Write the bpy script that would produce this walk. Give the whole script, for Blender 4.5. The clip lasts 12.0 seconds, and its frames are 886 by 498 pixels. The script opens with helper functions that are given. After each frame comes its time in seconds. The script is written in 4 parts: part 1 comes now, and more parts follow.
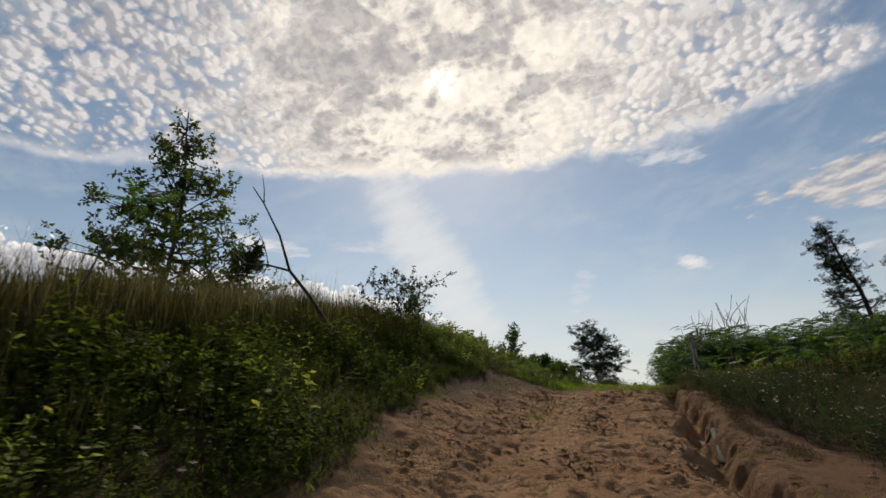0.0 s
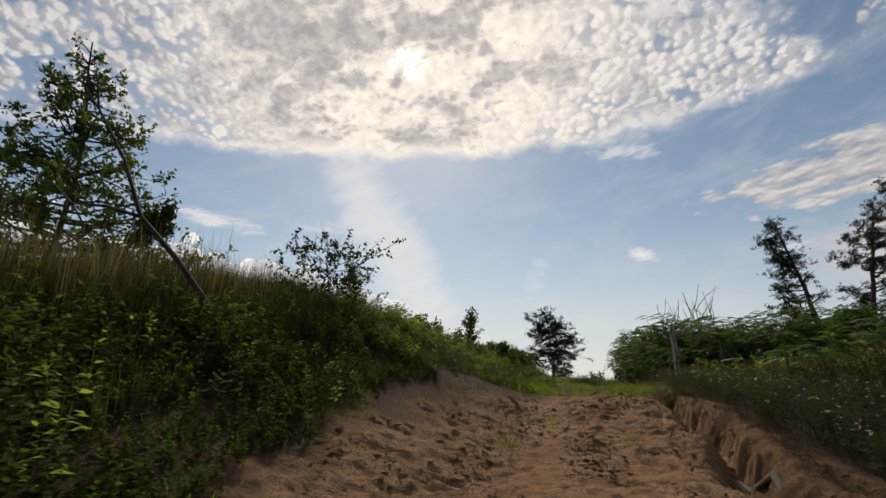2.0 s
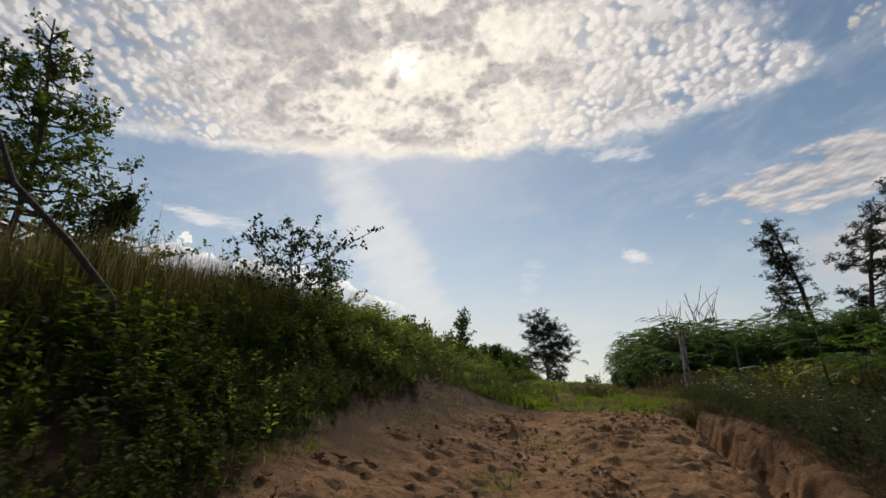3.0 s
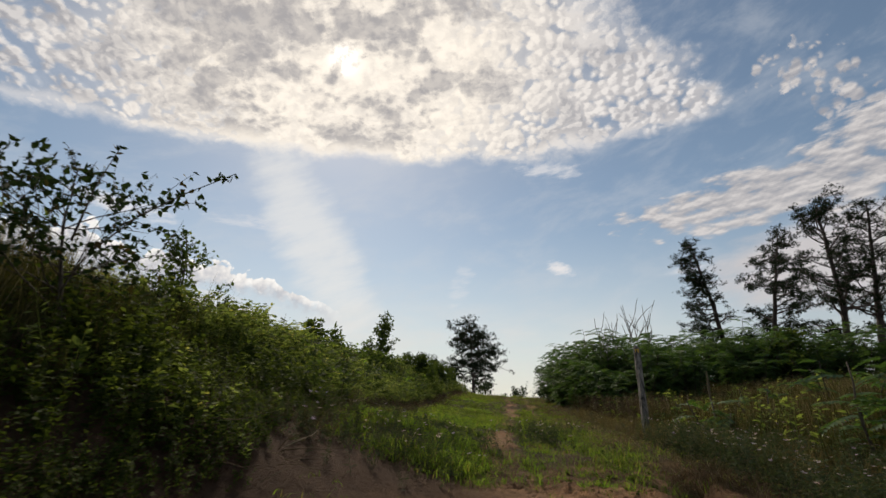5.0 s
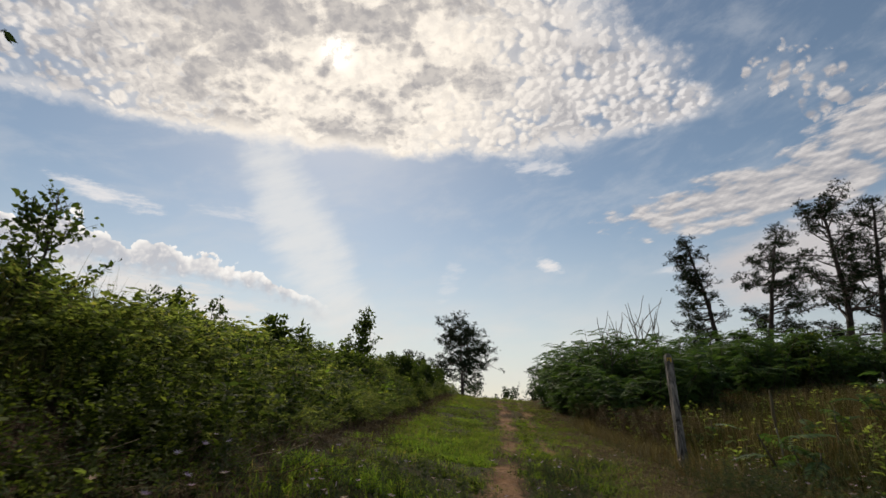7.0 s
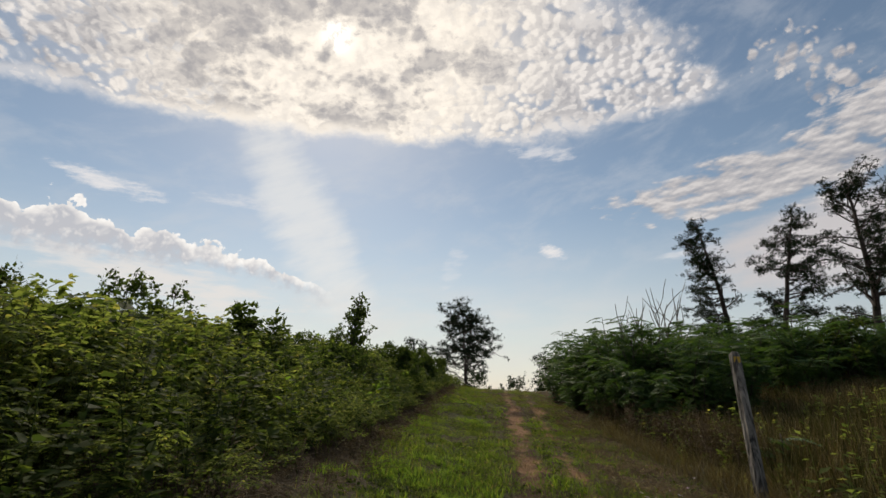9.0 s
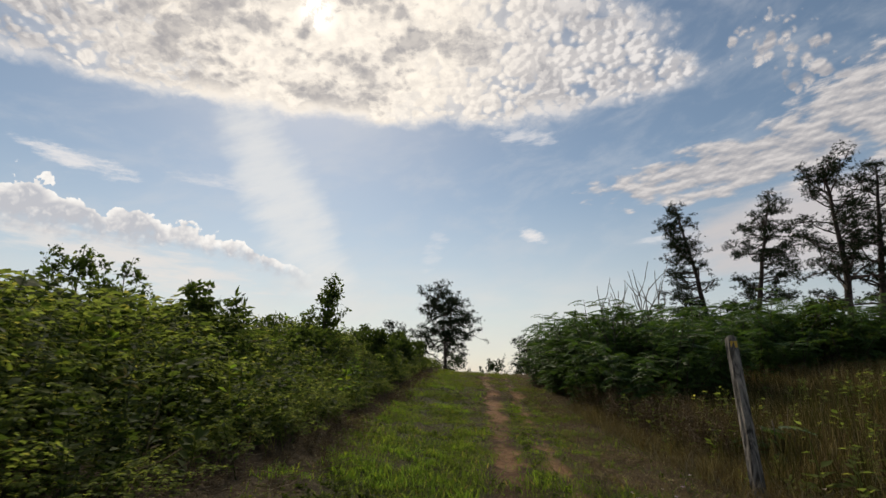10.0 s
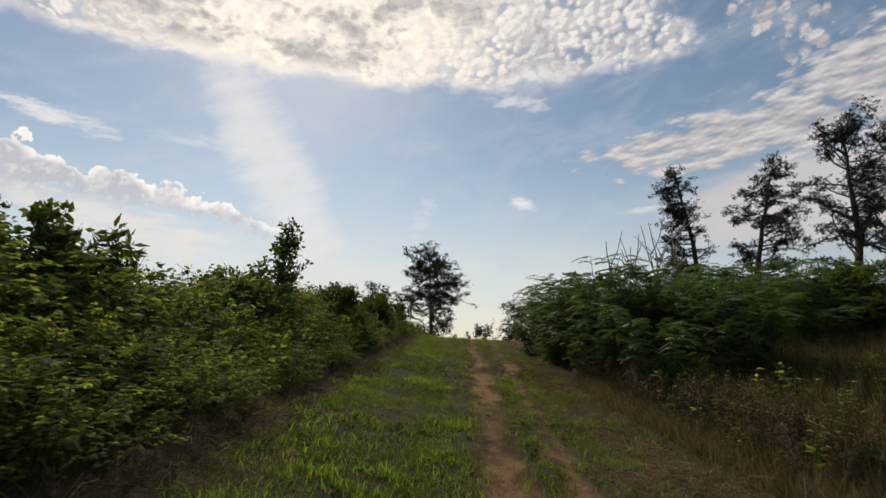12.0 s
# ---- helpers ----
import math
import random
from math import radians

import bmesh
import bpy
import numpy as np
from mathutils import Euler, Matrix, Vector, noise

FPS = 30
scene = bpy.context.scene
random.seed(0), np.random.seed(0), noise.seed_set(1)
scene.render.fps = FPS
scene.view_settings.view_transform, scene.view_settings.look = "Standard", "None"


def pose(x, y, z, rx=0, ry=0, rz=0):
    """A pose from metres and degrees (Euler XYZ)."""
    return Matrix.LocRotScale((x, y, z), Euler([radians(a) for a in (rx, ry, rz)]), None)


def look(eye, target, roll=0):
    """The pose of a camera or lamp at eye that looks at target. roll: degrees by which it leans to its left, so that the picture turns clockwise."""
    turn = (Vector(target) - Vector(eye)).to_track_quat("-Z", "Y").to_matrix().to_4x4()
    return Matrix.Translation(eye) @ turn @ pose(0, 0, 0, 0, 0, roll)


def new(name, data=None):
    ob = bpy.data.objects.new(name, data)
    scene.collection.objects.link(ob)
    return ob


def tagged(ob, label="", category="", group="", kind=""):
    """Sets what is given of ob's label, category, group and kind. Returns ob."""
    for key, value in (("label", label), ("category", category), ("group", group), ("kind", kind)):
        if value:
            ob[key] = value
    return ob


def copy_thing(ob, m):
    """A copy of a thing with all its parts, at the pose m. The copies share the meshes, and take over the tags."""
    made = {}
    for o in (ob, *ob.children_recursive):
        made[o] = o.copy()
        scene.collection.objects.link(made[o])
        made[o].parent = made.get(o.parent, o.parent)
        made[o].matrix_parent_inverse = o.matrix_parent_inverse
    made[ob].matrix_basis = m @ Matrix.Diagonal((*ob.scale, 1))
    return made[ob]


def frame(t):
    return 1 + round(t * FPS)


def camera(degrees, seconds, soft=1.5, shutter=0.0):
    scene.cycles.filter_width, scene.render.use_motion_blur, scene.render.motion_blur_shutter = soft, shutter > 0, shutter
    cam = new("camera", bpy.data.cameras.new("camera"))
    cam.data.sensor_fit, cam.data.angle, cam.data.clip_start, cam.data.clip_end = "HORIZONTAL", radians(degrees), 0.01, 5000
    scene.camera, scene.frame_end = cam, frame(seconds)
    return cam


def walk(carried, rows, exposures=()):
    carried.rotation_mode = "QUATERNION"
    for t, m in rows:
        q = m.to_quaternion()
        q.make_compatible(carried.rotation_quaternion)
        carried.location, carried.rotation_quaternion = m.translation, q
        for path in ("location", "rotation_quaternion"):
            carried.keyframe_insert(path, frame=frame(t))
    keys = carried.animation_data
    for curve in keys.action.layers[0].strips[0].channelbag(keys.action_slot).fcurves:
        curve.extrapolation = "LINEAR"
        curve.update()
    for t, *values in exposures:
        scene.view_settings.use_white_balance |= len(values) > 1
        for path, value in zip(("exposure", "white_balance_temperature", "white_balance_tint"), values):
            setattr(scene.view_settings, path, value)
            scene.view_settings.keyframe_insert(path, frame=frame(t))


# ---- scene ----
cam = camera(86.9, 12.0, soft=1.5, shutter=0.3)


def P(t, x, y, z, yaw, pitch, roll):
    return (t, pose(x, y, z, 90 + pitch, roll, yaw))


walk(cam, [
    P(0, -0.000, -0.000, 1.500, 20.37, 20.55, 0.96),
    P(0.5, -0.185, 0.675, 1.660, 17.85, 20.35, 0.84),
    P(1, -0.309, 1.386, 1.820, 17.08, 19.38, 0.73),
    P(1.5, -0.447, 2.035, 1.896, 16.19, 18.74, 0.66),
    P(2, -0.644, 2.515, 1.999, 14.89, 18.54, 0.50),
    P(2.5, -0.609, 3.035, 2.119, 14.68, 18.69, 0.35),
    P(3, -0.797, 3.778, 2.235, 14.13, 18.64, 0.37),
    P(3.5, -0.905, 4.483, 2.392, 12.64, 18.83, 0.40),
    P(5.5, -1.084, 7.111, 2.962, 4.35, 19.11, -0.15),
    P(6, -1.100, 7.615, 3.075, 4.63, 18.99, -0.27),
    P(6.5, -1.192, 8.166, 3.181, 4.02, 18.73, -0.43),
    P(8.5, -1.214, 10.327, 3.664, 3.74, 18.02, -0.53),
    P(9, -1.299, 10.765, 3.709, 4.23, 16.92, -0.35),
    P(9.5, -1.364, 11.167, 3.741, 2.75, 15.90, -0.19),
    P(10, -1.229, 11.529, 3.792, 1.91, 14.87, -0.15),
    P(10.5, -1.175, 12.136, 3.828, 1.16, 13.85, -0.23),
    P(11, -1.159, 12.872, 3.856, 0.17, 12.69, -0.59),
    P(11.5, -1.094, 13.661, 3.843, 0.27, 11.51, -0.77),
    P(12, -1.084, 14.499, 3.841, 0.41, 10.77, -0.89),
], exposures=[(0, 0.04), (2.0, 0.03), (5.5, 0.05), (9.0, 0.05), (12.0, 0.08)])

# ---------------------------------------------------------------- world, sun, sky
SUN_AZ, SUN_EL = radians(-19.8), radians(40.2)
SUN_DIR = Vector((math.sin(SUN_AZ) * math.cos(SUN_EL), math.cos(SUN_AZ) * math.cos(SUN_EL), math.sin(SUN_EL)))

world = bpy.data.worlds.new("sky")
scene.world = world
world.use_nodes = True
WN, WL = world.node_tree.nodes, world.node_tree.links
WN.clear()


class Nodes:
    """A small shorthand for node trees: values are sockets or numbers."""

    def __init__(self, tree):
        self.tree, self.n, self.l = tree, tree.nodes, tree.links

    def put(self, socket, value):
        if isinstance(value, bpy.types.NodeSocket):
            self.l.new(value, socket)
        elif value is not None:
            socket.default_value = value

    def math(self, op, a, b=None, c=None, clamp=False):
        n = self.n.new("ShaderNodeMath")
        n.operation, n.use_clamp = op, clamp
        for i, v in enumerate((a, b, c)):
            self.put(n.inputs[i], v)
        return n.outputs[0]

    def step(self, v, lo, hi, a=0.0, b=1.0):
        n = self.n.new("ShaderNodeMapRange")
        n.interpolation_type = "SMOOTHSTEP"
        for i, x in enumerate((v, lo, hi, a, b)):
            self.put(n.inputs[i], x)
        return n.outputs[0]

    def mix(self, f, a, b, blend="MIX"):
        n = self.n.new("ShaderNodeMix")
        n.data_type, n.blend_type = "RGBA", blend
        self.put(n.inputs[0], f)
        self.put(n.inputs[6], (*a, 1) if isinstance(a, tuple) and len(a) == 3 else a)
        self.put(n.inputs[7], (*b, 1) if isinstance(b, tuple) and len(b) == 3 else b)
        return n.outputs[2]

    def noise(self, vec, scale, detail=4, rough=0.55, distort=0.0):
        n = self.n.new("ShaderNodeTexNoise")
        self.put(n.inputs["Vector"], vec)
        n.inputs["Scale"].default_value, n.inputs["Detail"].default_value = scale, detail
        n.inputs["Roughness"].default_value, n.inputs["Distortion"].default_value = rough, distort
        return n.outputs[0]

    def voronoi(self, vec, scale, smooth=0.4, feature="SMOOTH_F1", jitter=1.0):
        n = self.n.new("ShaderNodeTexVoronoi")
        n.feature, n.voronoi_dimensions = feature, "2D"
        self.put(n.inputs["Vector"], vec)
        n.inputs["Scale"].default_value = scale
        n.inputs["Randomness"].default_value = jitter
        if feature == "SMOOTH_F1":
            n.inputs["Smoothness"].default_value = smooth
        return n.outputs[0]

    def vec(self, x, y, z=0.0):
        n = self.n.new("ShaderNodeCombineXYZ")
        for i, v in enumerate((x, y, z)):
            self.put(n.inputs[i], v)
        return n.outputs[0]

    def vmath(self, op, a, b=None):
        n = self.n.new("ShaderNodeVectorMath")
        n.operation = op
        self.put(n.inputs[0], a)
        if b is not None:
            self.put(n.inputs[1], b)
        return n.outputs["Value"] if op in ("DOT_PRODUCT", "LENGTH") else n.outputs[0]

    def ramp(self, v, stops):
        n = self.n.new("ShaderNodeValToRGB")
        self.put(n.inputs[0], v)
        while len(n.color_ramp.elements) < len(stops):
            n.color_ramp.elements.new(0.5)
        for e, (p, c) in zip(n.color_ramp.elements, stops):
            e.position, e.color = p, (*c, 1)
        return n.outputs[0]


def build_sky():
    k = Nodes(world.node_tree)
    coord = k.n.new("ShaderNodeTexCoord").outputs["Generated"]
    sep = k.n.new("ShaderNodeSeparateXYZ")
    k.l.new(coord, sep.inputs[0])
    x, y, z = sep.outputs
    add = lambda a, b: k.math("ADD", a, b)
    sub = lambda a, b: k.math("SUBTRACT", a, b)
    mul = lambda a, b: k.math("MULTIPLY", a, b)
    az = mul(k.math("ARCTAN2", x, y), 57.2958)
    el = mul(k.math("ARCSINE", z), 57.2958)
    zz = k.math("MAXIMUM", z, 0.05)
    px, py = k.math("DIVIDE", x, zz), k.math("DIVIDE", y, zz)
    sun = k.vmath("DOT_PRODUCT", coord, tuple(SUN_DIR))
    near_sun = k.math("POWER", k.math("MAXIMUM", sun, 0.0), 14.0)
    glare = k.math("POWER", k.math("MAXIMUM", sun, 0.0), 4200.0)

    sky = k.n.new("ShaderNodeTexSky")
    sky.sky_type, sky.sun_disc = "NISHITA", False
    sky.sun_elevation, sky.sun_rotation = SUN_EL, SUN_AZ
    sky.air_density, sky.dust_density, sky.ozone_density, sky.altitude = 1.0, 0.35, 1.0, 200
    base = k.vmath("MULTIPLY", sky.outputs[0], (0.096, 0.091, 0.080))

    # haze that thickens to the horizon, brightest under the sun
    haze = k.step(el, 24.0, -2.0)
    base = k.mix(mul(haze, 0.75), base, k.mix(k.step(az, 8.0, 45.0), (0.65, 0.64, 0.615), (0.50, 0.51, 0.52)))

    def patch(az0, el0, ra, re, turn=0.0):
        c, s = math.cos(radians(turn)), math.sin(radians(turn))
        dx, dy = sub(az, az0), sub(el, el0)
        u = k.math("DIVIDE", add(mul(dx, c), mul(dy, s)), ra)
        v = k.math("DIVIDE", sub(mul(dy, c), mul(dx, s)), re)
        return sub(1.0, add(mul(u, u), mul(v, v)))

    # thin high cirrus over all the blue
    thin = k.noise(k.vec(mul(add(az, mul(el, 0.5)), 0.07), mul(sub(el, mul(az, 0.25)), 0.16)), 1.5, 7, 0.62, 0.3)
    base = k.mix(mul(k.step(thin, 0.42, 0.74), 0.30), base, (0.62, 0.63, 0.65))

    # a soft veil that falls from the deck towards the horizon, combed into fibres
    streak = patch(-21.8, 19.5, 15.0, 4.6, -58.0)
    fibre = k.noise(k.vec(mul(add(az, mul(el, 1.2)), 0.10), mul(sub(el, mul(az, 0.45)), 0.50)), 1.1, 7, 0.60)
    broad = k.noise(k.vec(mul(az, 0.16), mul(el, 0.16)), 1.0, 5, 0.55)
    veil = k.step(add(mul(streak, 0.75), add(mul(sub(fibre, 0.5), 1.3), mul(sub(broad, 0.5), 0.9))), -0.25, 0.85)
    base = k.mix(mul(veil, 0.70), base, (0.80, 0.785, 0.755))
    low = mul(k.step(patch(-12.0, 6.0, 40.0, 7.0), -0.2, 1.0), k.step(k.noise(k.vec(mul(az, 0.05), mul(el, 0.16)), 2.0, 5), 0.35, 0.7))
    base = k.mix(mul(low, 0.5), base, (0.74, 0.71, 0.67))

    # layers under the heaped clouds
    lay = patch(-36.0, 11.0, 14.0, 2.4, -10.0)
    lay_n = k.noise(k.vec(mul(az, 0.14), mul(el, 0.6)), 1.5, 7, 0.6)
    base = k.mix(mul(k.step(add(lay, mul(sub(lay_n, 0.5), 4.0)), -0.2, 1.3), 0.75), base, (0.80, 0.74, 0.69))

    # low heaped clouds in a falling row: bright rims, duller bodies, ragged feet
    angles = k.vec(az, el)
    wobble = k.noise(angles, 0.45, 5, 0.6)
    knob = k.vmath("ADD", angles, k.vmath("MULTIPLY", k.vec(wobble, wobble), (1.8, 1.8, 0.0)))
    v1, v2, v3 = k.voronoi(knob, 0.34, 0.15), k.voronoi(knob, 0.85, 0.15), k.voronoi(knob, 2.0, 0.2)
    run = k.math("MAXIMUM", add(az, 48.0), 0.0)
    top = sub(17.3, mul(mul(run, run), 0.0066))
    size = k.step(az, -20.0, -46.0, 0.35, 1.0)
    bumps = add(add(mul(sub(0.40, v1), 3.3), mul(sub(0.40, v2), 1.7)), add(mul(sub(0.42, v3), 0.5), mul(sub(wobble, 0.5), 1.5)))
    over = add(sub(top, el), mul(bumps, size))
    foot = add(sub(el, sub(top, mul(size, 4.2))), mul(sub(wobble, 0.5), 5.0))
    heap = mul(mul(k.step(over, 0.0, 0.22), k.step(foot, -0.8, 1.4)), k.step(az, -17.0, -22.0))
    tone = add(mul(k.step(over, 1.7, 0.1), 0.75), add(mul(sub(0.42, v2), 0.9), mul(sub(0.42, v3), 0.5)))
    heap_c = k.ramp(tone, ((0.0, (0.52, 0.52, 0.55)), (0.30, (0.66, 0.64, 0.64)), (0.65, (0.86, 0.82, 0.78)), (0.95, (0.98, 0.94, 0.89))))
    base = k.mix(mul(heap, 0.93), base, heap_c)

    # combed wisps
    wn = k.noise(k.vec(mul(az, 0.22), mul(sub(el, mul(az, 0.10)), 0.75)), 1.3, 8, 0.66)
    for a, e, ra, re, turn, strength in ((-42.0, 20.0, 6.0, 1.3, -6.0, 0.85), (-29.5, 20.6, 6.0, 0.8, -2.0, 0.45), (9.6, 16.2, 2.4, 0.9, -18.0, 0.95), (9.0, 27.9, 5.0, 1.2, -8.0, 0.6),
                                         (24.0, 14.6, 4.0, 0.5, 4.0, 0.5), (-3.0, 15.0, 1.5, 3.5, -20.0, 0.3)):
        w = k.step(add(patch(a, e, ra, re, turn), mul(sub(wn, 0.5), 4.4)), 0.1, 1.5)
        base = k.mix(mul(w, strength), base, (0.80, 0.77, 0.76))

    # ribbed bank beside the deck and the dull sheet beneath it
    c, s_ = math.cos(radians(4)), math.sin(radians(4))
    ru, rv = add(mul(az, c), mul(el, s_)), sub(mul(el, c), mul(az, s_))
    rib = k.noise(k.vec(mul(ru, 0.24), mul(rv, 0.75)), 1.0, 7, 0.60)
    rib_lee = k.noise(k.vec(mul(ru, 0.24), mul(add(rv, 0.3), 0.75)), 1.0, 7, 0.60)
    lump = k.voronoi(k.vec(mul(ru, 0.40), mul(rv, 0.80)), 1.0, 0.5)
    sheet = add(patch(39.0, 14.0, 13.0, 4.2, 4.0), mul(sub(rib, 0.5), 1.6))
    base = k.mix(mul(k.step(sheet, -0.6, 0.7), 0.85), base, (0.60, 0.555, 0.545))
    bank = k.math("MAXIMUM", patch(35.0, 21.3, 19.0, 3.4, 2.0), patch(48.0, 23.0, 13.0, 5.4, 0.0))
    bank = add(bank, add(mul(sub(rib, 0.5), 3.0), mul(sub(0.4, lump), 0.9)))
    puffs = add(k.math("MAXIMUM", patch(38.0, 31.5, 6.5, 3.0, -20.0), patch(41.0, 28.0, 6.0, 2.2, -20.0)), add(add(mul(sub(0.36, v1), 1.3), mul(sub(0.36, v2), 1.6)), sub(mul(sub(wobble, 0.5), 3.0), 0.5)))
    bank = k.math("MAXIMUM", bank, puffs)
    ribs = add(add(mul(sub(rib, 0.5), 1.2), mul(sub(rib, rib_lee), 2.4)), mul(sub(0.4, lump), 0.5))
    bank_c = k.ramp(add(0.5, ribs), ((0.1, (0.34, 0.34, 0.37)), (0.5, (0.49, 0.465, 0.465)), (0.9, (0.68, 0.635, 0.61))))
    base = k.mix(mul(k.step(bank, 0.0, 0.75), 0.9), base, bank_c)

    # the great mackerel deck
    d = sub(px, 0.05)
    dr = k.math("MAXIMUM", d, 0.0)
    edge = sub(sub(1.80, mul(mul(d, d), 0.21)), mul(mul(dr, dr), 0.28))
    zs = add(zz, 0.42)
    tx, ty = k.math("DIVIDE", x, zs), k.math("DIVIDE", y, zs)
    tex = k.vec(tx, ty)
    wob = mul(sub(k.noise(tex, 9.0, 7, 0.62), 0.5), 0.34)
    s = add(sub(edge, py), wob)
    right = sub(add(0.34, mul(sub(py, 0.95), 1.25)), px)
    s = k.math("MINIMUM", s, add(mul(right, 0.8), mul(wob, 1.6)))
    mask = k.step(s, -0.02, 0.12)
    drift = k.vmath("MULTIPLY", k.vec(k.noise(tex, 16.0, 3), k.noise(k.vec(ty, tx, 3.0), 16.0, 3)), (0.028, 0.028, 0.0))
    warp = k.vmath("ADD", tex, drift)

    def relief(v):
        """Rounded puffs of two sizes with a little fleece."""
        big_c = k.voronoi(v, 21.0, 0.3)
        small_c = k.voronoi(k.vmath("ADD", v, (3.1, 1.7, 0.0)), 52.0, 0.3)
        fleece = k.noise(v, 40.0, 5, 0.6)
        return add(add(mul(sub(0.38, big_c), 0.75), mul(sub(0.38, small_c), 0.80)), mul(sub(fleece, 0.5), 1.1))

    sx, sy = SUN_DIR.x / (SUN_DIR.z + 0.42), SUN_DIR.y / (SUN_DIR.z + 0.42)
    to_sun = k.vmath("NORMALIZE", k.vmath("SUBTRACT", (sx, sy, 0.0), tex))
    here = relief(warp)
    there = relief(k.vmath("ADD", warp, k.vmath("MULTIPLY", to_sun, (0.0065, 0.0065, 0.0))))
    facing = sub(here, there)
    # near the sun thick parts are grey and thin ones shine; away from it the puffs are lit from one side
    big = k.noise(k.vmath("MULTIPLY", tex, (1.0, 1.5, 1.0)), 4.2, 3, 0.5)
    mid = k.noise(k.vmath("MULTIPLY", warp, (1.0, 1.35, 1.0)), 13.0, 6, 0.66)
    thick = add(add(mul(big, 0.80), mul(mid, 0.50)), mul(here, 0.12))
    thick = add(thick, k.step(az, 14.0, -30.0, -0.055, 0.02))
    clear = k.step(thick, 0.72, 0.575)
    side = k.step(add(add(mul(here, 0.75), mul(facing, 1.5)), mul(sub(0.5, mid), 1.1)), -0.34, 0.50)
    fluff = k.step(k.noise(warp, 34.0, 6, 0.62), 0.66, 0.36)
    w = k.math("MULTIPLY", near_sun, 1.35, clamp=True)
    tone = add(mul(w, add(mul(clear, 0.70), mul(fluff, 0.32))), mul(sub(1.0, w), add(mul(side, 0.72), mul(clear, 0.28))))
    hem = mul(k.step(s, 0.26, 0.05), k.step(az, 36.0, 10.0, 0.45, 1.0))
    tone = k.math("MAXIMUM", tone, mul(hem, k.step(mid, 0.25, 0.55, 0.6, 0.95)))
    light_c = k.mix(k.math("MULTIPLY", near_sun, 1.6, clamp=True), (0.79, 0.755, 0.74), (1.05, 0.95, 0.82))
    dark_c = k.mix(k.math("MULTIPLY", near_sun, 1.6, clamp=True), (0.345, 0.345, 0.375), (0.40, 0.38, 0.38))
    deck_c = k.mix(tone, dark_c, light_c)
    open_ = k.step(add(add(here, mul(sub(mid, 0.5), 1.6)), add(k.step(s, 0.0, 0.6, -0.05, 0.30), k.step(az, -38.0, -56.0, 0.0, -0.42))), -0.66, -0.02)
    cover = mul(mask, k.math("MAXIMUM", k.math("MAXIMUM", open_, mul(w, 0.95)), mul(hem, 0.75)))
    base = k.mix(mul(cover, 0.97), base, deck_c)
    lit = mul(mul(glare, k.step(thick, 0.70, 0.58, 0.0, 0.9)), k.step(fluff, 0.1, 0.7, 0.1, 1.0))
    base = k.vmath("ADD", base, k.vmath("MULTIPLY", k.vec(lit, lit, lit), (1.1, 1.05, 0.98)))
    # under the horizon
    base = k.mix(k.step(el, -0.5, -4.0), base, (0.10, 0.11, 0.08))
    bg = k.n.new("ShaderNodeBackground")
    k.put(bg.inputs[0], base)
    bg.inputs[1].default_value = 1.0
    out = k.n.new("ShaderNodeOutputWorld")
    k.l.new(bg.outputs[0], out.inputs[0])


build_sky()

sun_lamp = new("sun", bpy.data.lights.new("sun", "SUN"))
sun_lamp.data.energy, sun_lamp.data.angle, sun_lamp.data.color = 3.2, radians(9), (1.0, 0.88, 0.70)
sun_lamp.matrix_world = look(SUN_DIR * 60, (0, 0, 0))

# ---------------------------------------------------------------- materials
def material(name):
    m = bpy.data.materials.new(name)
    m.use_nodes = True
    m.node_tree.nodes.clear()
    k = Nodes(m.node_tree)
    out = k.n.new("ShaderNodeOutputMaterial")
    return m, k, out


def leaf_material(name, dark, light, tip=None, through_light=0.35, rough=0.5, share=0.15, gloss=0.05):
    """Thin leaves: every leaf its own shade, some of them turned (yellow or brown)."""
    m, k, out = material(name)
    geo = k.n.new("ShaderNodeNewGeometry")
    rnd = geo.outputs["Random Per Island"]
    pos = geo.outputs["Position"]
    col = k.mix(rnd, dark, light)
    if tip:
        col = k.mix(k.step(k.math("FRACT", k.math("MULTIPLY", rnd, 7.31)), 1 - share, 1 - share * 0.5), col, tip)
    col = k.mix(k.step(k.noise(pos, 0.9, 3), 0.3, 0.7, 0.0, 0.55), col, k.vmath("MULTIPLY", col, (0.55, 0.6, 0.55)))
    bsdf = k.n.new("ShaderNodeBsdfPrincipled")
    k.put(bsdf.inputs["Base Color"], col)
    k.put(bsdf.inputs["Roughness"], k.step(k.noise(pos, 30.0, 2), 0.2, 0.8, rough + 0.1, rough + 0.3))
    bsdf.inputs["Specular IOR Level"].default_value = gloss
    tr = k.n.new("ShaderNodeBsdfTranslucent")
    k.put(tr.inputs["Color"], k.vmath("MULTIPLY", col, (1.5, 1.6, 0.8)))
    mx = k.n.new("ShaderNodeMixShader")
    mx.inputs[0].default_value = through_light
    k.l.new(bsdf.outputs[0], mx.inputs[1])
    k.l.new(tr.outputs[0], mx.inputs[2])
    k.l.new(mx.outputs[0], out.inputs[0])
    return m


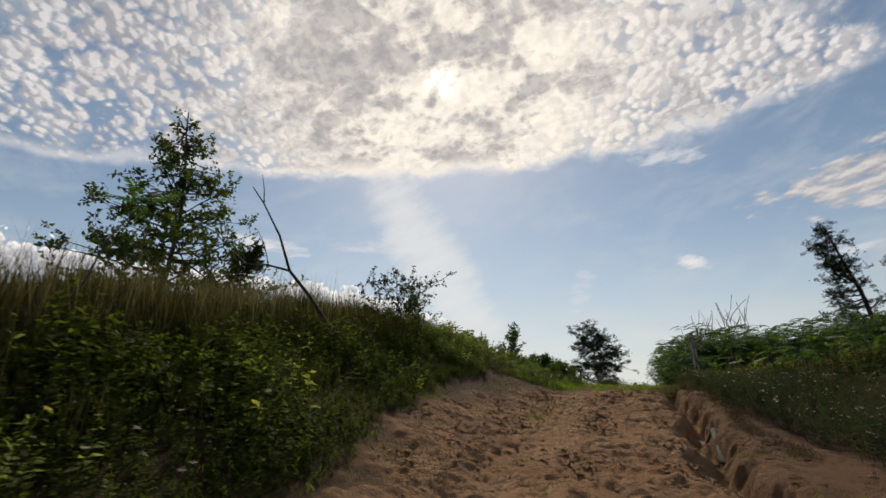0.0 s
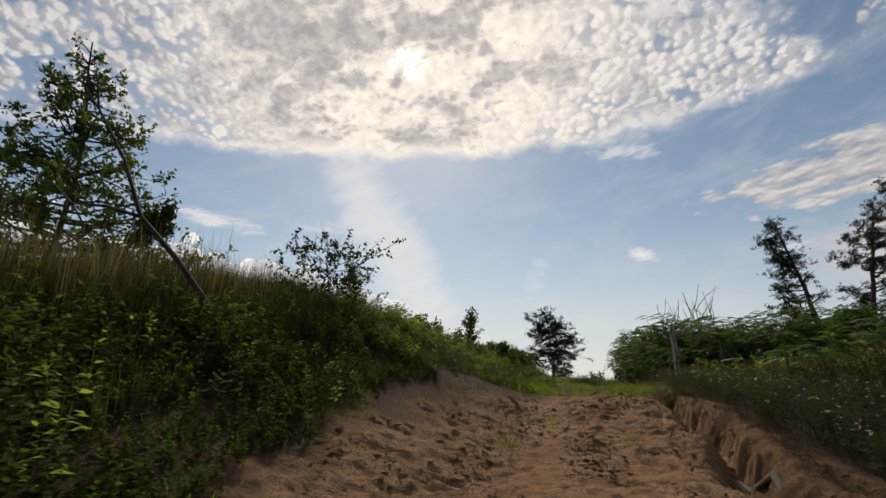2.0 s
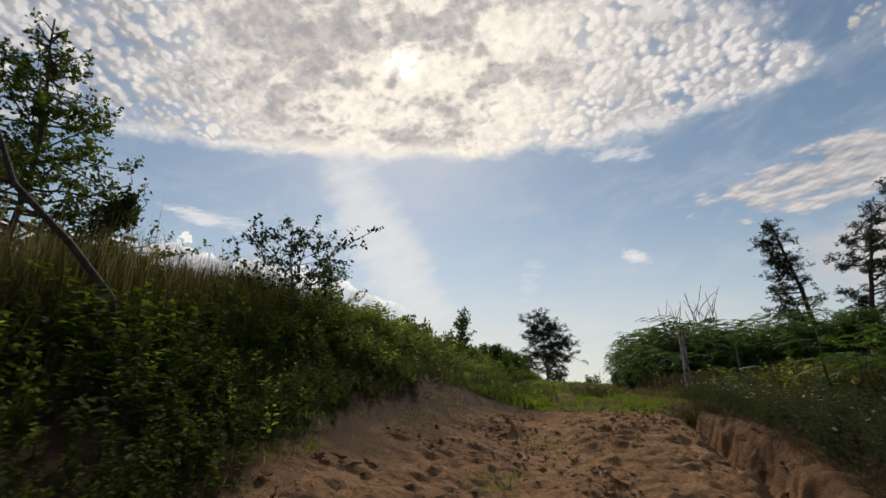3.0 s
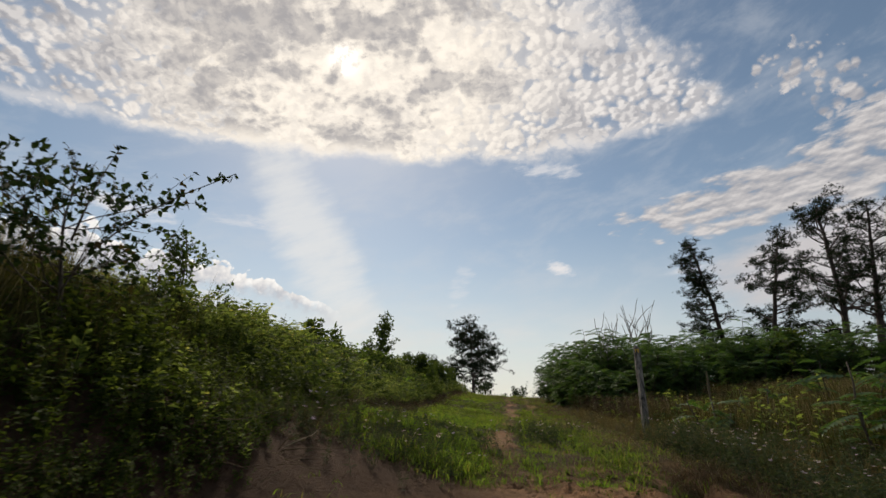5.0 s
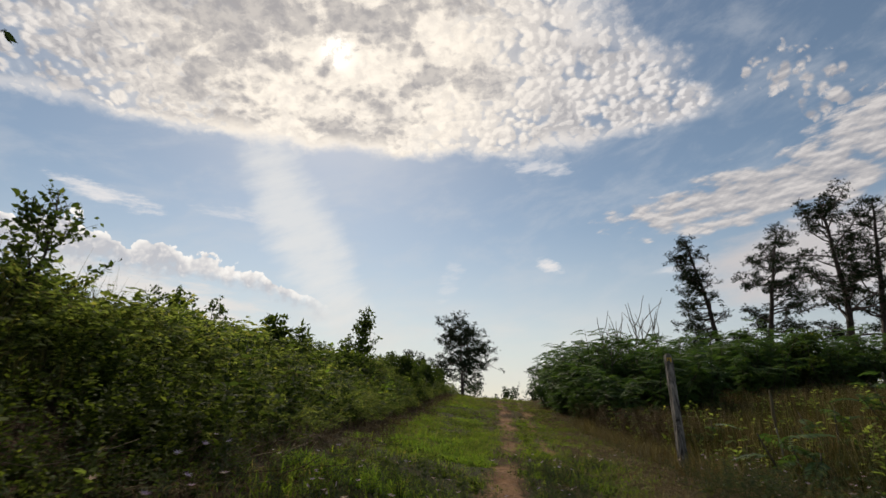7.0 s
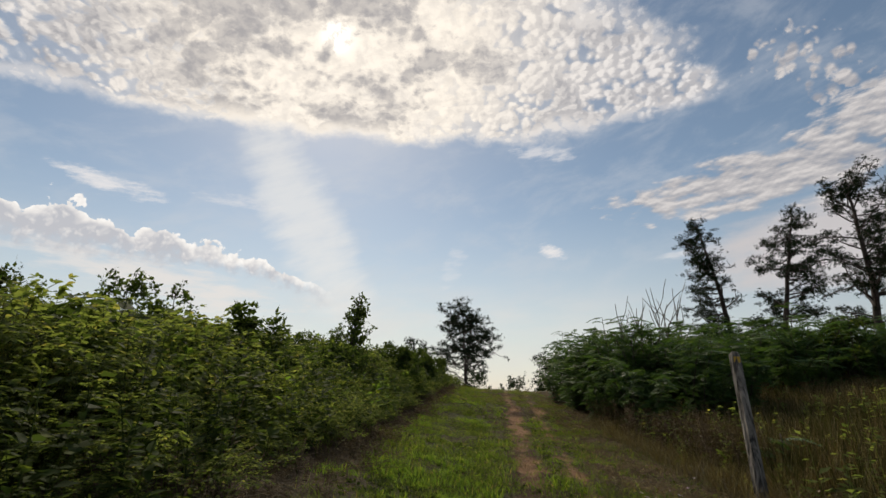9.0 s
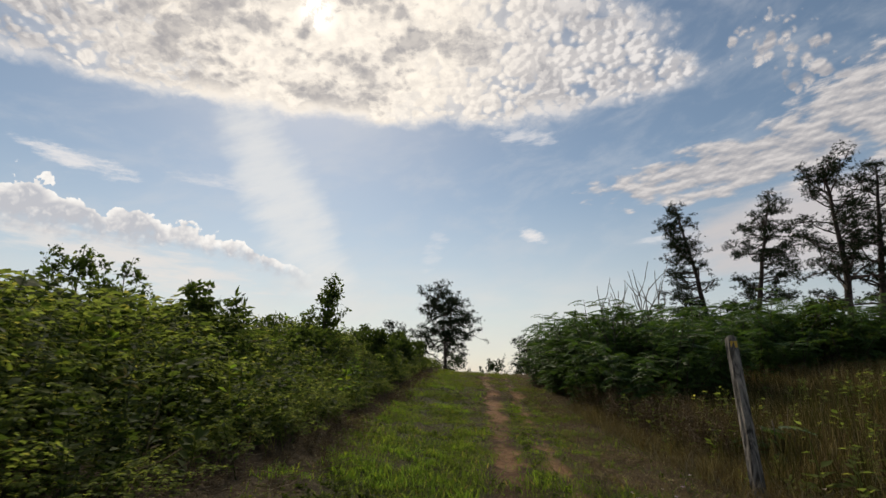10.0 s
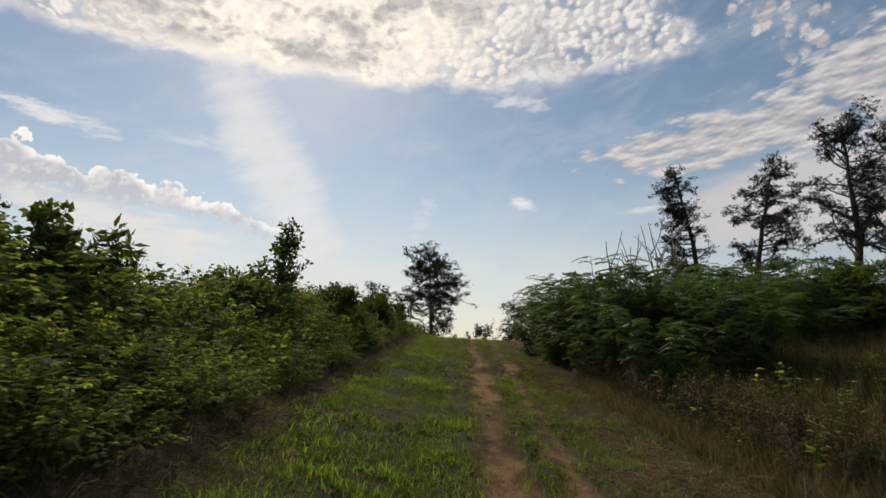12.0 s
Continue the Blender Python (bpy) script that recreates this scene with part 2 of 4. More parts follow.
def bark_material(name, dark, light, scale=14.0, bump=0.6):
    m, k, out = material(name)
    co = k.n.new("ShaderNodeTexCoord").outputs["Object"]
    st = k.vmath("MULTIPLY", co, (1.0, 1.0, 0.22))
    n = k.noise(st, scale, 6, 0.65, 0.8)
    spots = k.noise(co, scale * 0.25, 4)
    col = k.mix(k.step(n, 0.35, 0.65), dark, light)
    col = k.mix(k.step(spots, 0.5, 0.75, 0.0, 0.5), col, k.vmath("MULTIPLY", col, (0.6, 0.62, 0.6)))
    b = k.n.new("ShaderNodeBump")
    b.inputs["Strength"].default_value, b.inputs["Distance"].default_value = bump, 0.02
    k.l.new(n, b.inputs["Height"])
    bsdf = k.n.new("ShaderNodeBsdfPrincipled")
    k.put(bsdf.inputs["Base Color"], col)
    bsdf.inputs["Roughness"].default_value = 0.9
    k.l.new(b.outputs[0], bsdf.inputs["Normal"])
    k.l.new(bsdf.outputs[0], out.inputs[0])
    return m


def plain(name, color, rough=0.7):
    m, k, out = material(name)
    geo = k.n.new("ShaderNodeNewGeometry")
    col = k.mix(k.noise(geo.outputs["Position"], 40.0, 4), k.vmath("MULTIPLY", (*color,), (0.7, 0.7, 0.7)), (*color,))
    bsdf = k.n.new("ShaderNodeBsdfPrincipled")
    k.put(bsdf.inputs["Base Color"], col)
    bsdf.inputs["Roughness"].default_value = rough
    k.l.new(bsdf.outputs[0], out.inputs[0])
    return m


LEAF_HERB = leaf_material("herb_leaves", (0.034, 0.048, 0.012), (0.088, 0.108, 0.024), (0.13, 0.14, 0.035), 0.55, share=0.05)
# greens paled so that the colour holds the sky's sheen on the leaves
LEAF_BRAMBLE = leaf_material("bramble_leaves", (0.100, 0.128, 0.040), (0.225, 0.250, 0.080), (0.30, 0.27, 0.09), 0.58, share=0.10)
LEAF_SUMAC = leaf_material("sumac_leaves", (0.032, 0.066, 0.020), (0.085, 0.140, 0.040), (0.14, 0.18, 0.05), 0.40, 0.35, share=0.08, gloss=0.25)
LEAF_SHRUB = leaf_material("shrub_leaves", (0.036, 0.055, 0.016), (0.085, 0.112, 0.032), (0.14, 0.16, 0.04), 0.5, share=0.08)
LEAF_OAK = leaf_material("oak_leaves", (0.016, 0.026, 0.010), (0.035, 0.055, 0.018), (0.07, 0.05, 0.02), 0.22, share=0.10)
LEAF_BRIGHT = leaf_material("young_leaves", (0.12, 0.19, 0.03), (0.21, 0.30, 0.05), (0.31, 0.33, 0.05), 0.5, share=0.2)
GRASS_GREEN = leaf_material("green_grass", (0.075, 0.112, 0.020), (0.205, 0.265, 0.040), (0.25, 0.19, 0.08), 0.52, share=0.16)
GRASS_DRY = leaf_material("dry_grass", (0.085, 0.058, 0.031), (0.205, 0.145, 0.08), (0.36, 0.28, 0.17), 0.25, 0.7, share=0.15)
GRASS_TALL = leaf_material("tall_grass", (0.030, 0.030, 0.012), (0.075, 0.066, 0.027), (0.14, 0.11, 0.06), 0.3, 0.65, share=0.1)
GRASS_PALE = leaf_material("seed_heads", (0.10, 0.08, 0.05), (0.22, 0.18, 0.12), None, 0.3, 0.8)
GREY_HERB = leaf_material("grey_green_stems", (0.042, 0.056, 0.030), (0.095, 0.115, 0.062), (0.14, 0.115, 0.07), 0.25, 0.7, share=0.15)
PETAL = leaf_material("pale_purple_petals", (0.32, 0.20, 0.34), (0.48, 0.36, 0.50), (0.58, 0.50, 0.56), 0.3, 0.6, share=0.3)
NEEDLES = leaf_material("pine_needles", (0.010, 0.018, 0.010), (0.026, 0.038, 0.018), (0.05, 0.035, 0.02), 0.12, 0.6, share=0.06)
LITTER = leaf_material("dead_stems", (0.06, 0.04, 0.025), (0.17, 0.12, 0.075), (0.28, 0.22, 0.15), 0.1, 0.8, share=0.15)
BARK_PINE = bark_material("pine_bark", (0.025, 0.018, 0.014), (0.07, 0.05, 0.04), 5.0)
BARK = bark_material("brown_bark", (0.03, 0.022, 0.016), (0.09, 0.07, 0.05), 22.0)
BARK_DEAD = bark_material("dead_bark", (0.02, 0.016, 0.013), (0.06, 0.05, 0.042), 26.0)
GREY_TWIG = bark_material("grey_dead_twigs", (0.10, 0.09, 0.075), (0.22, 0.20, 0.17), 26.0)
POST_WOOD = bark_material("weathered_post_wood", (0.020, 0.017, 0.014), (0.30, 0.26, 0.22), 12.0, 1.0)
YELLOW = plain("yellow_paint", (0.55, 0.34, 0.03))


def ground_material():
    m, k, out = material("sandy_ground")
    geo = k.n.new("ShaderNodeNewGeometry")
    pos = geo.outputs["Position"]
    at = k.n.new("ShaderNodeAttribute")
    at.attribute_name = "cover"
    sep = k.n.new("ShaderNodeSeparateColor")
    k.l.new(at.outputs["Color"], sep.inputs[0])
    sand_f, thatch_f, dark_f = sep.outputs
    n1, n2, n3 = k.noise(pos, 1.3, 5), k.noise(pos, 7.0, 7, 0.68, 0.6), k.noise(pos, 60.0, 5, 0.7)
    n4 = k.noise(k.vmath("MULTIPLY", pos, (1.0, 1.8, 1.0)), 18.0, 6, 0.7, 1.0)
    sand = k.mix(k.step(n1, 0.3, 0.7), (0.40, 0.21, 0.10), (0.50, 0.285, 0.148))
    sand = k.mix(k.step(n2, 0.47, 0.66, 0.0, 0.75), sand, (0.20, 0.105, 0.055))
    sand = k.mix(k.step(n4, 0.52, 0.70, 0.0, 0.6), sand, (0.155, 0.085, 0.048))
    sand = k.mix(k.step(n3, 0.45, 0.75, 0.0, 0.4), sand, (0.50, 0.34, 0.21))
    # dark soil; past the gully the same colour stands in for shade
    soil_and_shade = k.mix(n2, (0.060, 0.032, 0.018), (0.13, 0.069, 0.037))
    thatch = k.mix(k.step(n3, 0.3, 0.7), (0.045, 0.033, 0.018), (0.14, 0.098, 0.055))
    moss = k.mix(n2, (0.032, 0.036, 0.012), (0.075, 0.075, 0.026))
    col = k.mix(thatch_f, moss, thatch)
    col = k.mix(dark_f, col, soil_and_shade)
    col = k.mix(sand_f, col, sand)
    bump = k.math("ADD", k.math("ADD", k.math("MULTIPLY", n2, 0.6), k.math("MULTIPLY", n4, 0.5)), k.math("MULTIPLY", n3, 0.32))
    b = k.n.new("ShaderNodeBump")
    b.inputs["Strength"].default_value, b.inputs["Distance"].default_value = 1.0, 0.16
    k.l.new(bump, b.inputs["Height"])
    bsdf = k.n.new("ShaderNodeBsdfPrincipled")
    k.put(bsdf.inputs["Base Color"], col)
    bsdf.inputs["Roughness"].default_value = 0.95
    bsdf.inputs["Specular IOR Level"].default_value = 0.15
    k.l.new(b.outputs[0], bsdf.inputs["Normal"])
    k.l.new(bsdf.outputs[0], out.inputs[0])
    return m


GROUND = ground_material()
# ---------------------------------------------------------------- numbers and meshes
rng = np.random.default_rng(7)


def reseed(number):
    """Start the chance of one thing afresh, so that it stays as it is when others change."""
    global rng
    rng = np.random.default_rng(number)


def hash2(ix, iy, seed):
    h = (ix.astype(np.int64) * 374761393 + iy.astype(np.int64) * 668265263 + seed * 144665) & 0x7FFFFFFF
    h = (h ^ (h >> 13)) * 1274126177 & 0x7FFFFFFF
    return ((h ^ (h >> 16)) & 0xFFFF) / 65535.0


def vnoise(x, y, scale, seed=0):
    """Smooth noise from -1 to 1; scale: size of a lump in metres."""
    x, y = np.asarray(x, float) / scale, np.asarray(y, float) / scale
    ix, iy = np.floor(x), np.floor(y)
    fx, fy = x - ix, y - iy
    fx, fy = fx * fx * (3 - 2 * fx), fy * fy * (3 - 2 * fy)
    a, b = hash2(ix, iy, seed), hash2(ix + 1, iy, seed)
    c, d = hash2(ix, iy + 1, seed), hash2(ix + 1, iy + 1, seed)
    return 2 * ((a * (1 - fx) + b * fx) * (1 - fy) + (c * (1 - fx) + d * fx) * fy) - 1


def smooth(v, lo, hi):
    t = np.clip((np.asarray(v, float) - lo) / (hi - lo), 0, 1)
    return t * t * (3 - 2 * t)


PROFILE_Y = [-400, -30, -6, 0, 4, 7, 8.1, 9.4, 10.1, 11.7, 13, 15, 17, 19, 21.4, 23.5, 26, 30, 33, 37, 41, 46, 60, 75, 120, 400]
PROFILE_Z = [-14, -5, -1.1, -0.03, 0.72, 1.26, 1.45, 1.78, 1.97, 2.17, 2.38, 2.48, 2.5, 2.58, 2.62, 2.68, 2.85, 3.25, 3.36, 3.66, 3.84, 3.75, 3.2, 2.6, 0.5, -6]


def sand_left(y):
    return np.interp(y, [-6, 3, 4.4, 5.3, 6.8, 8, 9.3, 10.6, 11.4, 12.4, 13.2], [-2.3, -2.5, -2.7, -2.95, -3.2, -3.1, -2.6, -1.9, -1.5, -0.9, -0.3]) + 0.18 * vnoise(y, y * 0, 0.7, 5)


def track_x(y, which):
    if which == 0:
        return np.interp(y, [10, 13, 18, 23, 29, 42], [-1.0, -0.95, -0.62, -0.36, -0.12, 0.3]) + 0.10 * vnoise(y, y * 0, 3.0, 31)
    return np.interp(y, [10, 13, 19, 22, 28, 42], [-0.1, -0.05, 0.2, 0.53, 0.88, 1.3]) + 0.10 * vnoise(y, y * 0, 3.0, 32)


def gully_x(y):
    return np.interp(y, [-6, 2, 5.5, 8, 11, 12.6, 14], [1.3, 1.15, 1.0, 0.95, 1.05, 1.0, 0.9]) + 0.12 * vnoise(y, y * 0, 0.9, 9) + 0.05 * vnoise(y, y * 0, 0.25, 11)


def sand_mask(x, y):
    wob = 0.16 * vnoise(x, y, 0.5, 21) + 0.08 * vnoise(x, y, 0.15, 22)
    left = smooth(x - sand_left(y) + 1.6 * wob, -0.05, np.interp(y, [3, 6, 9, 12], [0.3, 0.7, 1.2, 1.2]))
    right = smooth(np.interp(y, [-6, 4, 7.5, 10, 13, 15], [6, 3.4, 2.2, 1.55, 1.25, 1.0]) - x + wob * 2, -0.1, 0.3)
    far = smooth(12.3 + 0.35 * x + wob * 4 - y, -0.6, 0.8)
    # past the gully less sand: shade on the cut bank, put into the colour
    s = left * right * far * (1 - 0.62 * smooth(x - gully_x(y) + wob, -0.1, 0.2) * smooth(y, -2, 1))
    for which, w, share in ((0, 0.19, 0.46), (1, 0.13, 0.40)):
        c = track_x(y, which)
        track = smooth(w - np.abs(x - c) + 0.22 * vnoise(x, y, 0.45, 33) + 0.12 * vnoise(x, y, 0.13, 34), -0.08, 0.14) * smooth(y, 11, 13) * smooth(44 - y, 0, 3)
        s = np.maximum(s, track * np.clip(share + 0.6 * vnoise(x, y, 0.9, 35 + which) + 0.25 * vnoise(x, y, 0.3, 37), 0, 0.72))
    return s


def track_mask(x, y):
    """Where wheels have worn the grass away."""
    out = 0
    for which, w in ((0, 0.22), (1, 0.15)):
        wob = 0.20 * vnoise(x, y, 0.5, 33) + 0.12 * vnoise(x, y, 0.14, 34)
        out = np.maximum(out, smooth(w - np.abs(x - track_x(y, which)) + wob, -0.08, 0.10))
    return out * smooth(y, 11, 13)


def height(x, y):
    x, y = np.asarray(x, float), np.asarray(y, float)
    z = np.interp(y, PROFILE_Y, PROFILE_Z)
    k = np.interp(y, [-20, 11, 17, 45, 80], [0.42, 0.42, 0.22, 0.20, 0.0])
    s = np.clip(-1.2 - x, 0, None)
    z = z + k * np.where(s < 4, s - 0.3 * (1 - np.exp(-s / 0.3)) * (s < 4), 4 - 0.3 + 0.21 * (np.minimum(s, 30) - 4))
    rx = np.clip(x + 0.8, 0, None)
    fade = smooth(60 - y, 0, 30)
    z = z - 0.075 * np.clip(rx, 0, 3.2) * fade + 0.10 * np.clip(x - 3.0, 0, 8) * fade
    # washed-out gully with a cut bank on its far side
    g = gully_x(y)
    along = smooth(y, -3, 1.5) * smooth(13.4 - y, 0, 1.6)
    deep = np.interp(y, [0, 5, 9, 12, 13.4], [0.12, 0.22, 0.36, 0.40, 0.1])
    rough = 0.12 * vnoise(x, y, 0.42, 15) + 0.05 * vnoise(x, y, 0.17, 16) + 0.04 * vnoise(x, y, 0.08, 26)
    q = x - g + rough
    z = z - along * deep * np.exp(-(q / np.where(q > 0, 0.15, 0.22)) ** 2)
    z = z + along * 0.09 * smooth(q, 0.08, 0.42) * (1 - smooth(q, 1.5, 3.0))
    z = z + along * 0.05 * np.abs(vnoise(x, y, 0.2, 17)) * np.exp(-((q - 0.45) / 0.45) ** 2)
    sm = sand_mask(x, y)
    worn = np.exp(-((x + 1.05 - 0.25 * vnoise(y, y * 0, 2.5, 18)) / 0.28) ** 2) * smooth(y, 3, 8)
    lumps = 0.034 * vnoise(x, y, 0.8, 1) + 0.024 * vnoise(x + 0.3 * y, y, 0.32, 2) + 0.016 * vnoise(x, y - 0.2 * x, 0.13, 3)
    ridge = 0.032 * (1 - np.abs(vnoise(x * 0.5 + y * 0.3, y - x * 0.3, 0.17, 4))) ** 2 + 0.034 * (1 - np.abs(vnoise(x * 0.8 - y * 0.3, y, 0.1, 7))) ** 2
    fine = 0.012 * vnoise(x, y, 0.072, 6) - 0.03 * np.clip(vnoise(x * 1.6 + 0.5 * y, y, 0.22, 19) - 0.45, 0, 1)
    z = z + np.where(y < 15, sm * (lumps + ridge + fine) * (1 - 0.72 * worn) * np.where(q > 0.15, 0.7, 1.0), sm * (0.35 * lumps - 0.04))
    z = z + 0.05 * vnoise(x, y, 1.7, 8) * (1 - sm) + 0.02 * vnoise(x, y, 0.4, 12) * (1 - sm) * (np.abs(x) < 12)
    z = z + smooth(np.hypot(x, y - 20), 60, 300) * 4 * vnoise(x, y, 120, 14)
    return z


def mesh_object(name, V, F, mat, parent=None, label="", shade=False):
    V, F = np.asarray(V, np.float32).reshape(-1, 3), np.asarray(F, np.int32).reshape(-1, 3)
    me = bpy.data.meshes.new(name)
    me.vertices.add(len(V))
    me.vertices.foreach_set("co", V.ravel())
    me.loops.add(len(F) * 3)
    me.loops.foreach_set("vertex_index", F.ravel())
    me.polygons.add(len(F))
    me.polygons.foreach_set("loop_start", np.arange(0, len(F) * 3, 3, dtype=np.int32))
    if shade:
        me.polygons.foreach_set("use_smooth", np.ones(len(F), bool))
    me.materials.append(mat)
    me.update()
    me.validate()
    ob = new(name, me)
    if parent:
        ob.parent = parent
    if label:
        tagged(ob, label)
    return ob


class Heap:
    """Collects pieces of triangle mesh."""

    def __init__(self):
        self.v, self.f, self.n = [], [], 0

    def add(self, V, F):
        V, F = np.asarray(V, float).reshape(-1, 3), np.asarray(F, int).reshape(-1, 3)
        self.v.append(V)
        self.f.append(F + self.n)
        self.n += len(V)

    def many(self, V, F, pos, rot, size):
        """The template V, F once for every row of pos, rot (3 x 3) and size."""
        V, F = np.asarray(V, float), np.asarray(F, int)
        m = len(pos)
        if not m:
            return
        size = np.asarray(size, float)
        size = size[:, None, None] if size.ndim == 1 else size[:, None, :]
        W = np.einsum("mij,mvj->mvi", rot, V[None] * size) + np.asarray(pos)[:, None]
        self.add(W.reshape(-1, 3), (F[None] + (np.arange(m) * len(V))[:, None, None]).reshape(-1, 3))

    def arrays(self):
        return (np.concatenate(self.v), np.concatenate(self.f)) if self.v else (np.zeros((0, 3)), np.zeros((0, 3), int))

    def make(self, name, mat, parent=None, label="", shade=False):
        return mesh_object(name, *self.arrays(), mat, parent, label, shade)


def frames(direction, roll=None):
    """Rotations whose y axis lies along each direction."""
    d = np.asarray(direction, float)
    d = d / np.linalg.norm(d, axis=1, keepdims=True)
    up = np.where(np.abs(d[:, 2:3]) > 0.95, np.array([[1.0, 0, 0]]), np.array([[0, 0, 1.0]]))
    x = np.cross(d, up)
    x /= np.linalg.norm(x, axis=1, keepdims=True)
    z = np.cross(x, d)
    if roll is not None:
        c, s = np.cos(roll)[:, None], np.sin(roll)[:, None]
        x, z = c * x + s * z, c * z - s * x
    return np.stack([x, d, z], 2)


def yaws(a, lean=None):
    c, s = np.cos(a), np.sin(a)
    R = np.zeros((len(a), 3, 3))
    R[:, 0, 0], R[:, 0, 1], R[:, 1, 0], R[:, 1, 1], R[:, 2, 2] = c, -s, s, c, 1
    if lean is not None:
        L = np.zeros_like(R)
        L[:, 0, 0] = 1
        L[:, 1, 1] = L[:, 2, 2] = np.cos(lean)
        L[:, 1, 2], L[:, 2, 1] = -np.sin(lean), np.sin(lean)
        R = R @ L
    return R


def tube(points, radii, sides=5):
    P_ = np.asarray(points, float)
    n = len(P_)
    d = np.gradient(P_, axis=0)
    R = frames(d)
    a = np.arange(sides) * 2 * math.pi / sides
    ring = np.stack([np.cos(a), 0 * a, np.sin(a)], 1)
    V = np.einsum("nij,kj->nki", R, ring) * np.asarray(radii)[:, None, None] + P_[:, None]
    F = []
    for i in range(n - 1):
        for j in range(sides):
            a0, a1 = i * sides + j, i * sides + (j + 1) % sides
            F += [(a0, a0 + sides, a1), (a1, a0 + sides, a1 + sides)]
    for j in range(1, sides - 1):
        F.append((0, j, j + 1))
        F.append(((n - 1) * sides, (n - 1) * sides + j + 1, (n - 1) * sides + j))
    return V.reshape(-1, 3), np.array(F)


# a leaf lies along y from 0 to 1, folded along its midrib
LEAF = (np.array([(0, 0, 0), (0.24, 0.32, 0.06), (0.19, 0.68, 0.05), (0, 1, -0.08), (-0.19, 0.68, 0.05), (-0.24, 0.32, 0.06), (0, 0.5, 0)]),
        np.array([(0, 1, 6), (1, 2, 6), (2, 3, 6), (6, 3, 4), (6, 4, 5), (6, 5, 0)]))
SLIM = (np.array([(0, 0, 0), (0.13, 0.4, 0.03), (0, 1, -0.12), (-0.13, 0.4, 0.03)]), np.array([(0, 1, 2), (0, 2, 3)]))
BROAD = (np.array([(0, 0, 0), (0.32, 0.4, 0.07), (0, 1, -0.06), (-0.32, 0.4, 0.07)]), np.array([(0, 1, 2), (0, 2, 3)]))


def blade(bend, width=0.012):
    y = np.array([0, 0.35, 0.7, 1.0])
    z = y - 0.35 * bend * y ** 2
    h = bend * y ** 2 * 0.8
    w = width * np.array([1, 0.9, 0.55, 0])
    V = [(-w[0], h[0], z[0]), (w[0], h[0], z[0]), (-w[1], h[1], z[1]), (w[1], h[1], z[1]), (-w[2], h[2], z[2]), (w[2], h[2], z[2]), (0, h[3], z[3])]
    return np.array(V), np.array([(0, 1, 3), (0, 3, 2), (2, 3, 5), (2, 5, 4), (4, 5, 6)])


def tuft(n, spread, width, bend=(0.2, 1.0), length=(0.5, 1.0)):
    """A tuft of grass one metre high, root at the origin."""
    h = Heap()
    for _ in range(n):
        V, F = blade(rng.uniform(*bend), width)
        r, a = spread * math.sqrt(rng.random()), rng.uniform(0, 6.28)
        h.many(V, F, np.array([(r * math.cos(a), r * math.sin(a), 0)]), yaws(np.array([rng.uniform(0, 6.28)])), np.array([rng.uniform(*length)]))
    return h.arrays()


def frond(pairs=9, droop=0.5):
    """A pinnate leaf one metre long along y, drooping to its tip."""
    h = Heap()
    ys = np.linspace(0.16, 0.97, pairs)
    zs = 0.18 * ys - droop * ys ** 2 * 0.6
    pos, dirs, size = [], [], []
    for y, z in zip(ys, zs):
        for sgn in (-1, 1):
            pos.append((0, y, z))
            dirs.append((sgn, 0.45 + 0.5 * y * y, -0.28 + rng.uniform(-0.15, 0.15)))
            size.append(0.30 * (1 - 0.5 * abs(y - 0.45)) * rng.uniform(0.85, 1.1))
    pos.append((0, 0.97, zs[-1]))
    dirs.append((0, 1, -0.7))
    size.append(0.2)
    h.many(*SLIM, np.array(pos), frames(np.array(dirs)), np.array(size)[:, None] * np.array([[1.5, 1.0, 1.0]]))
    yy = np.linspace(0, 1, 5)
    V, F = tube(np.stack([0 * yy, yy, 0.18 * yy - droop * yy ** 2 * 0.6], 1), np.linspace(0.010, 0.003, 5), 3)
    h.add(V, F)
    return h.arrays()


def herb(leaves, leaf=BROAD, size=0.16, height_=1.0):
    """A leafy stem one metre high."""
    h = Heap()
    lean = rng.uniform(-0.2, 0.2, 2)
    t = np.linspace(0, 1, 5)
    stem = np.stack([lean[0] * t ** 2, lean[1] * t ** 2, t * height_], 1)
    h.add(*tube(stem, np.linspace(0.009, 0.003, 5), 3))
    u = rng.uniform(0.12, 1.0, leaves)
    pos = np.stack([lean[0] * u ** 2, lean[1] * u ** 2, u * height_], 1)
    a = rng.uniform(0, 6.28, leaves)
    dirs = np.stack([np.cos(a), np.sin(a), rng.uniform(-0.3, 0.7, leaves)], 1)
    h.many(*leaf, pos + dirs * 0.03, frames(dirs, rng.uniform(-0.5, 0.5, leaves)), size * rng.uniform(0.6, 1.2, leaves) * (1.15 - 0.5 * u))
    return h.arrays()


def cane(leaves=14, size=0.13):
    """An arching bramble cane with leaves in threes, about a metre long."""
    h = Heap()
    t = np.linspace(0, 1, 7)
    arch = np.stack([0 * t, 0.75 * t, 0.95 * t * (1.55 - t)], 1)
    h.add(*tube(arch, np.linspace(0.007, 0.003, 7), 3))
    for _ in range(leaves):
        u = rng.uniform(0.2, 1.0)
        p = np.array([0, 0.75 * u, 0.95 * u * (1.55 - u)])
        a = rng.uniform(0, 6.28)
        stalk = np.array([math.cos(a), math.sin(a), rng.uniform(0.0, 0.5)])
        tip = p + 0.10 * stalk
        for off in (-0.95, 0, 0.95):
            d = np.array([[math.cos(a + off), math.sin(a + off), stalk[2] - 0.35]])
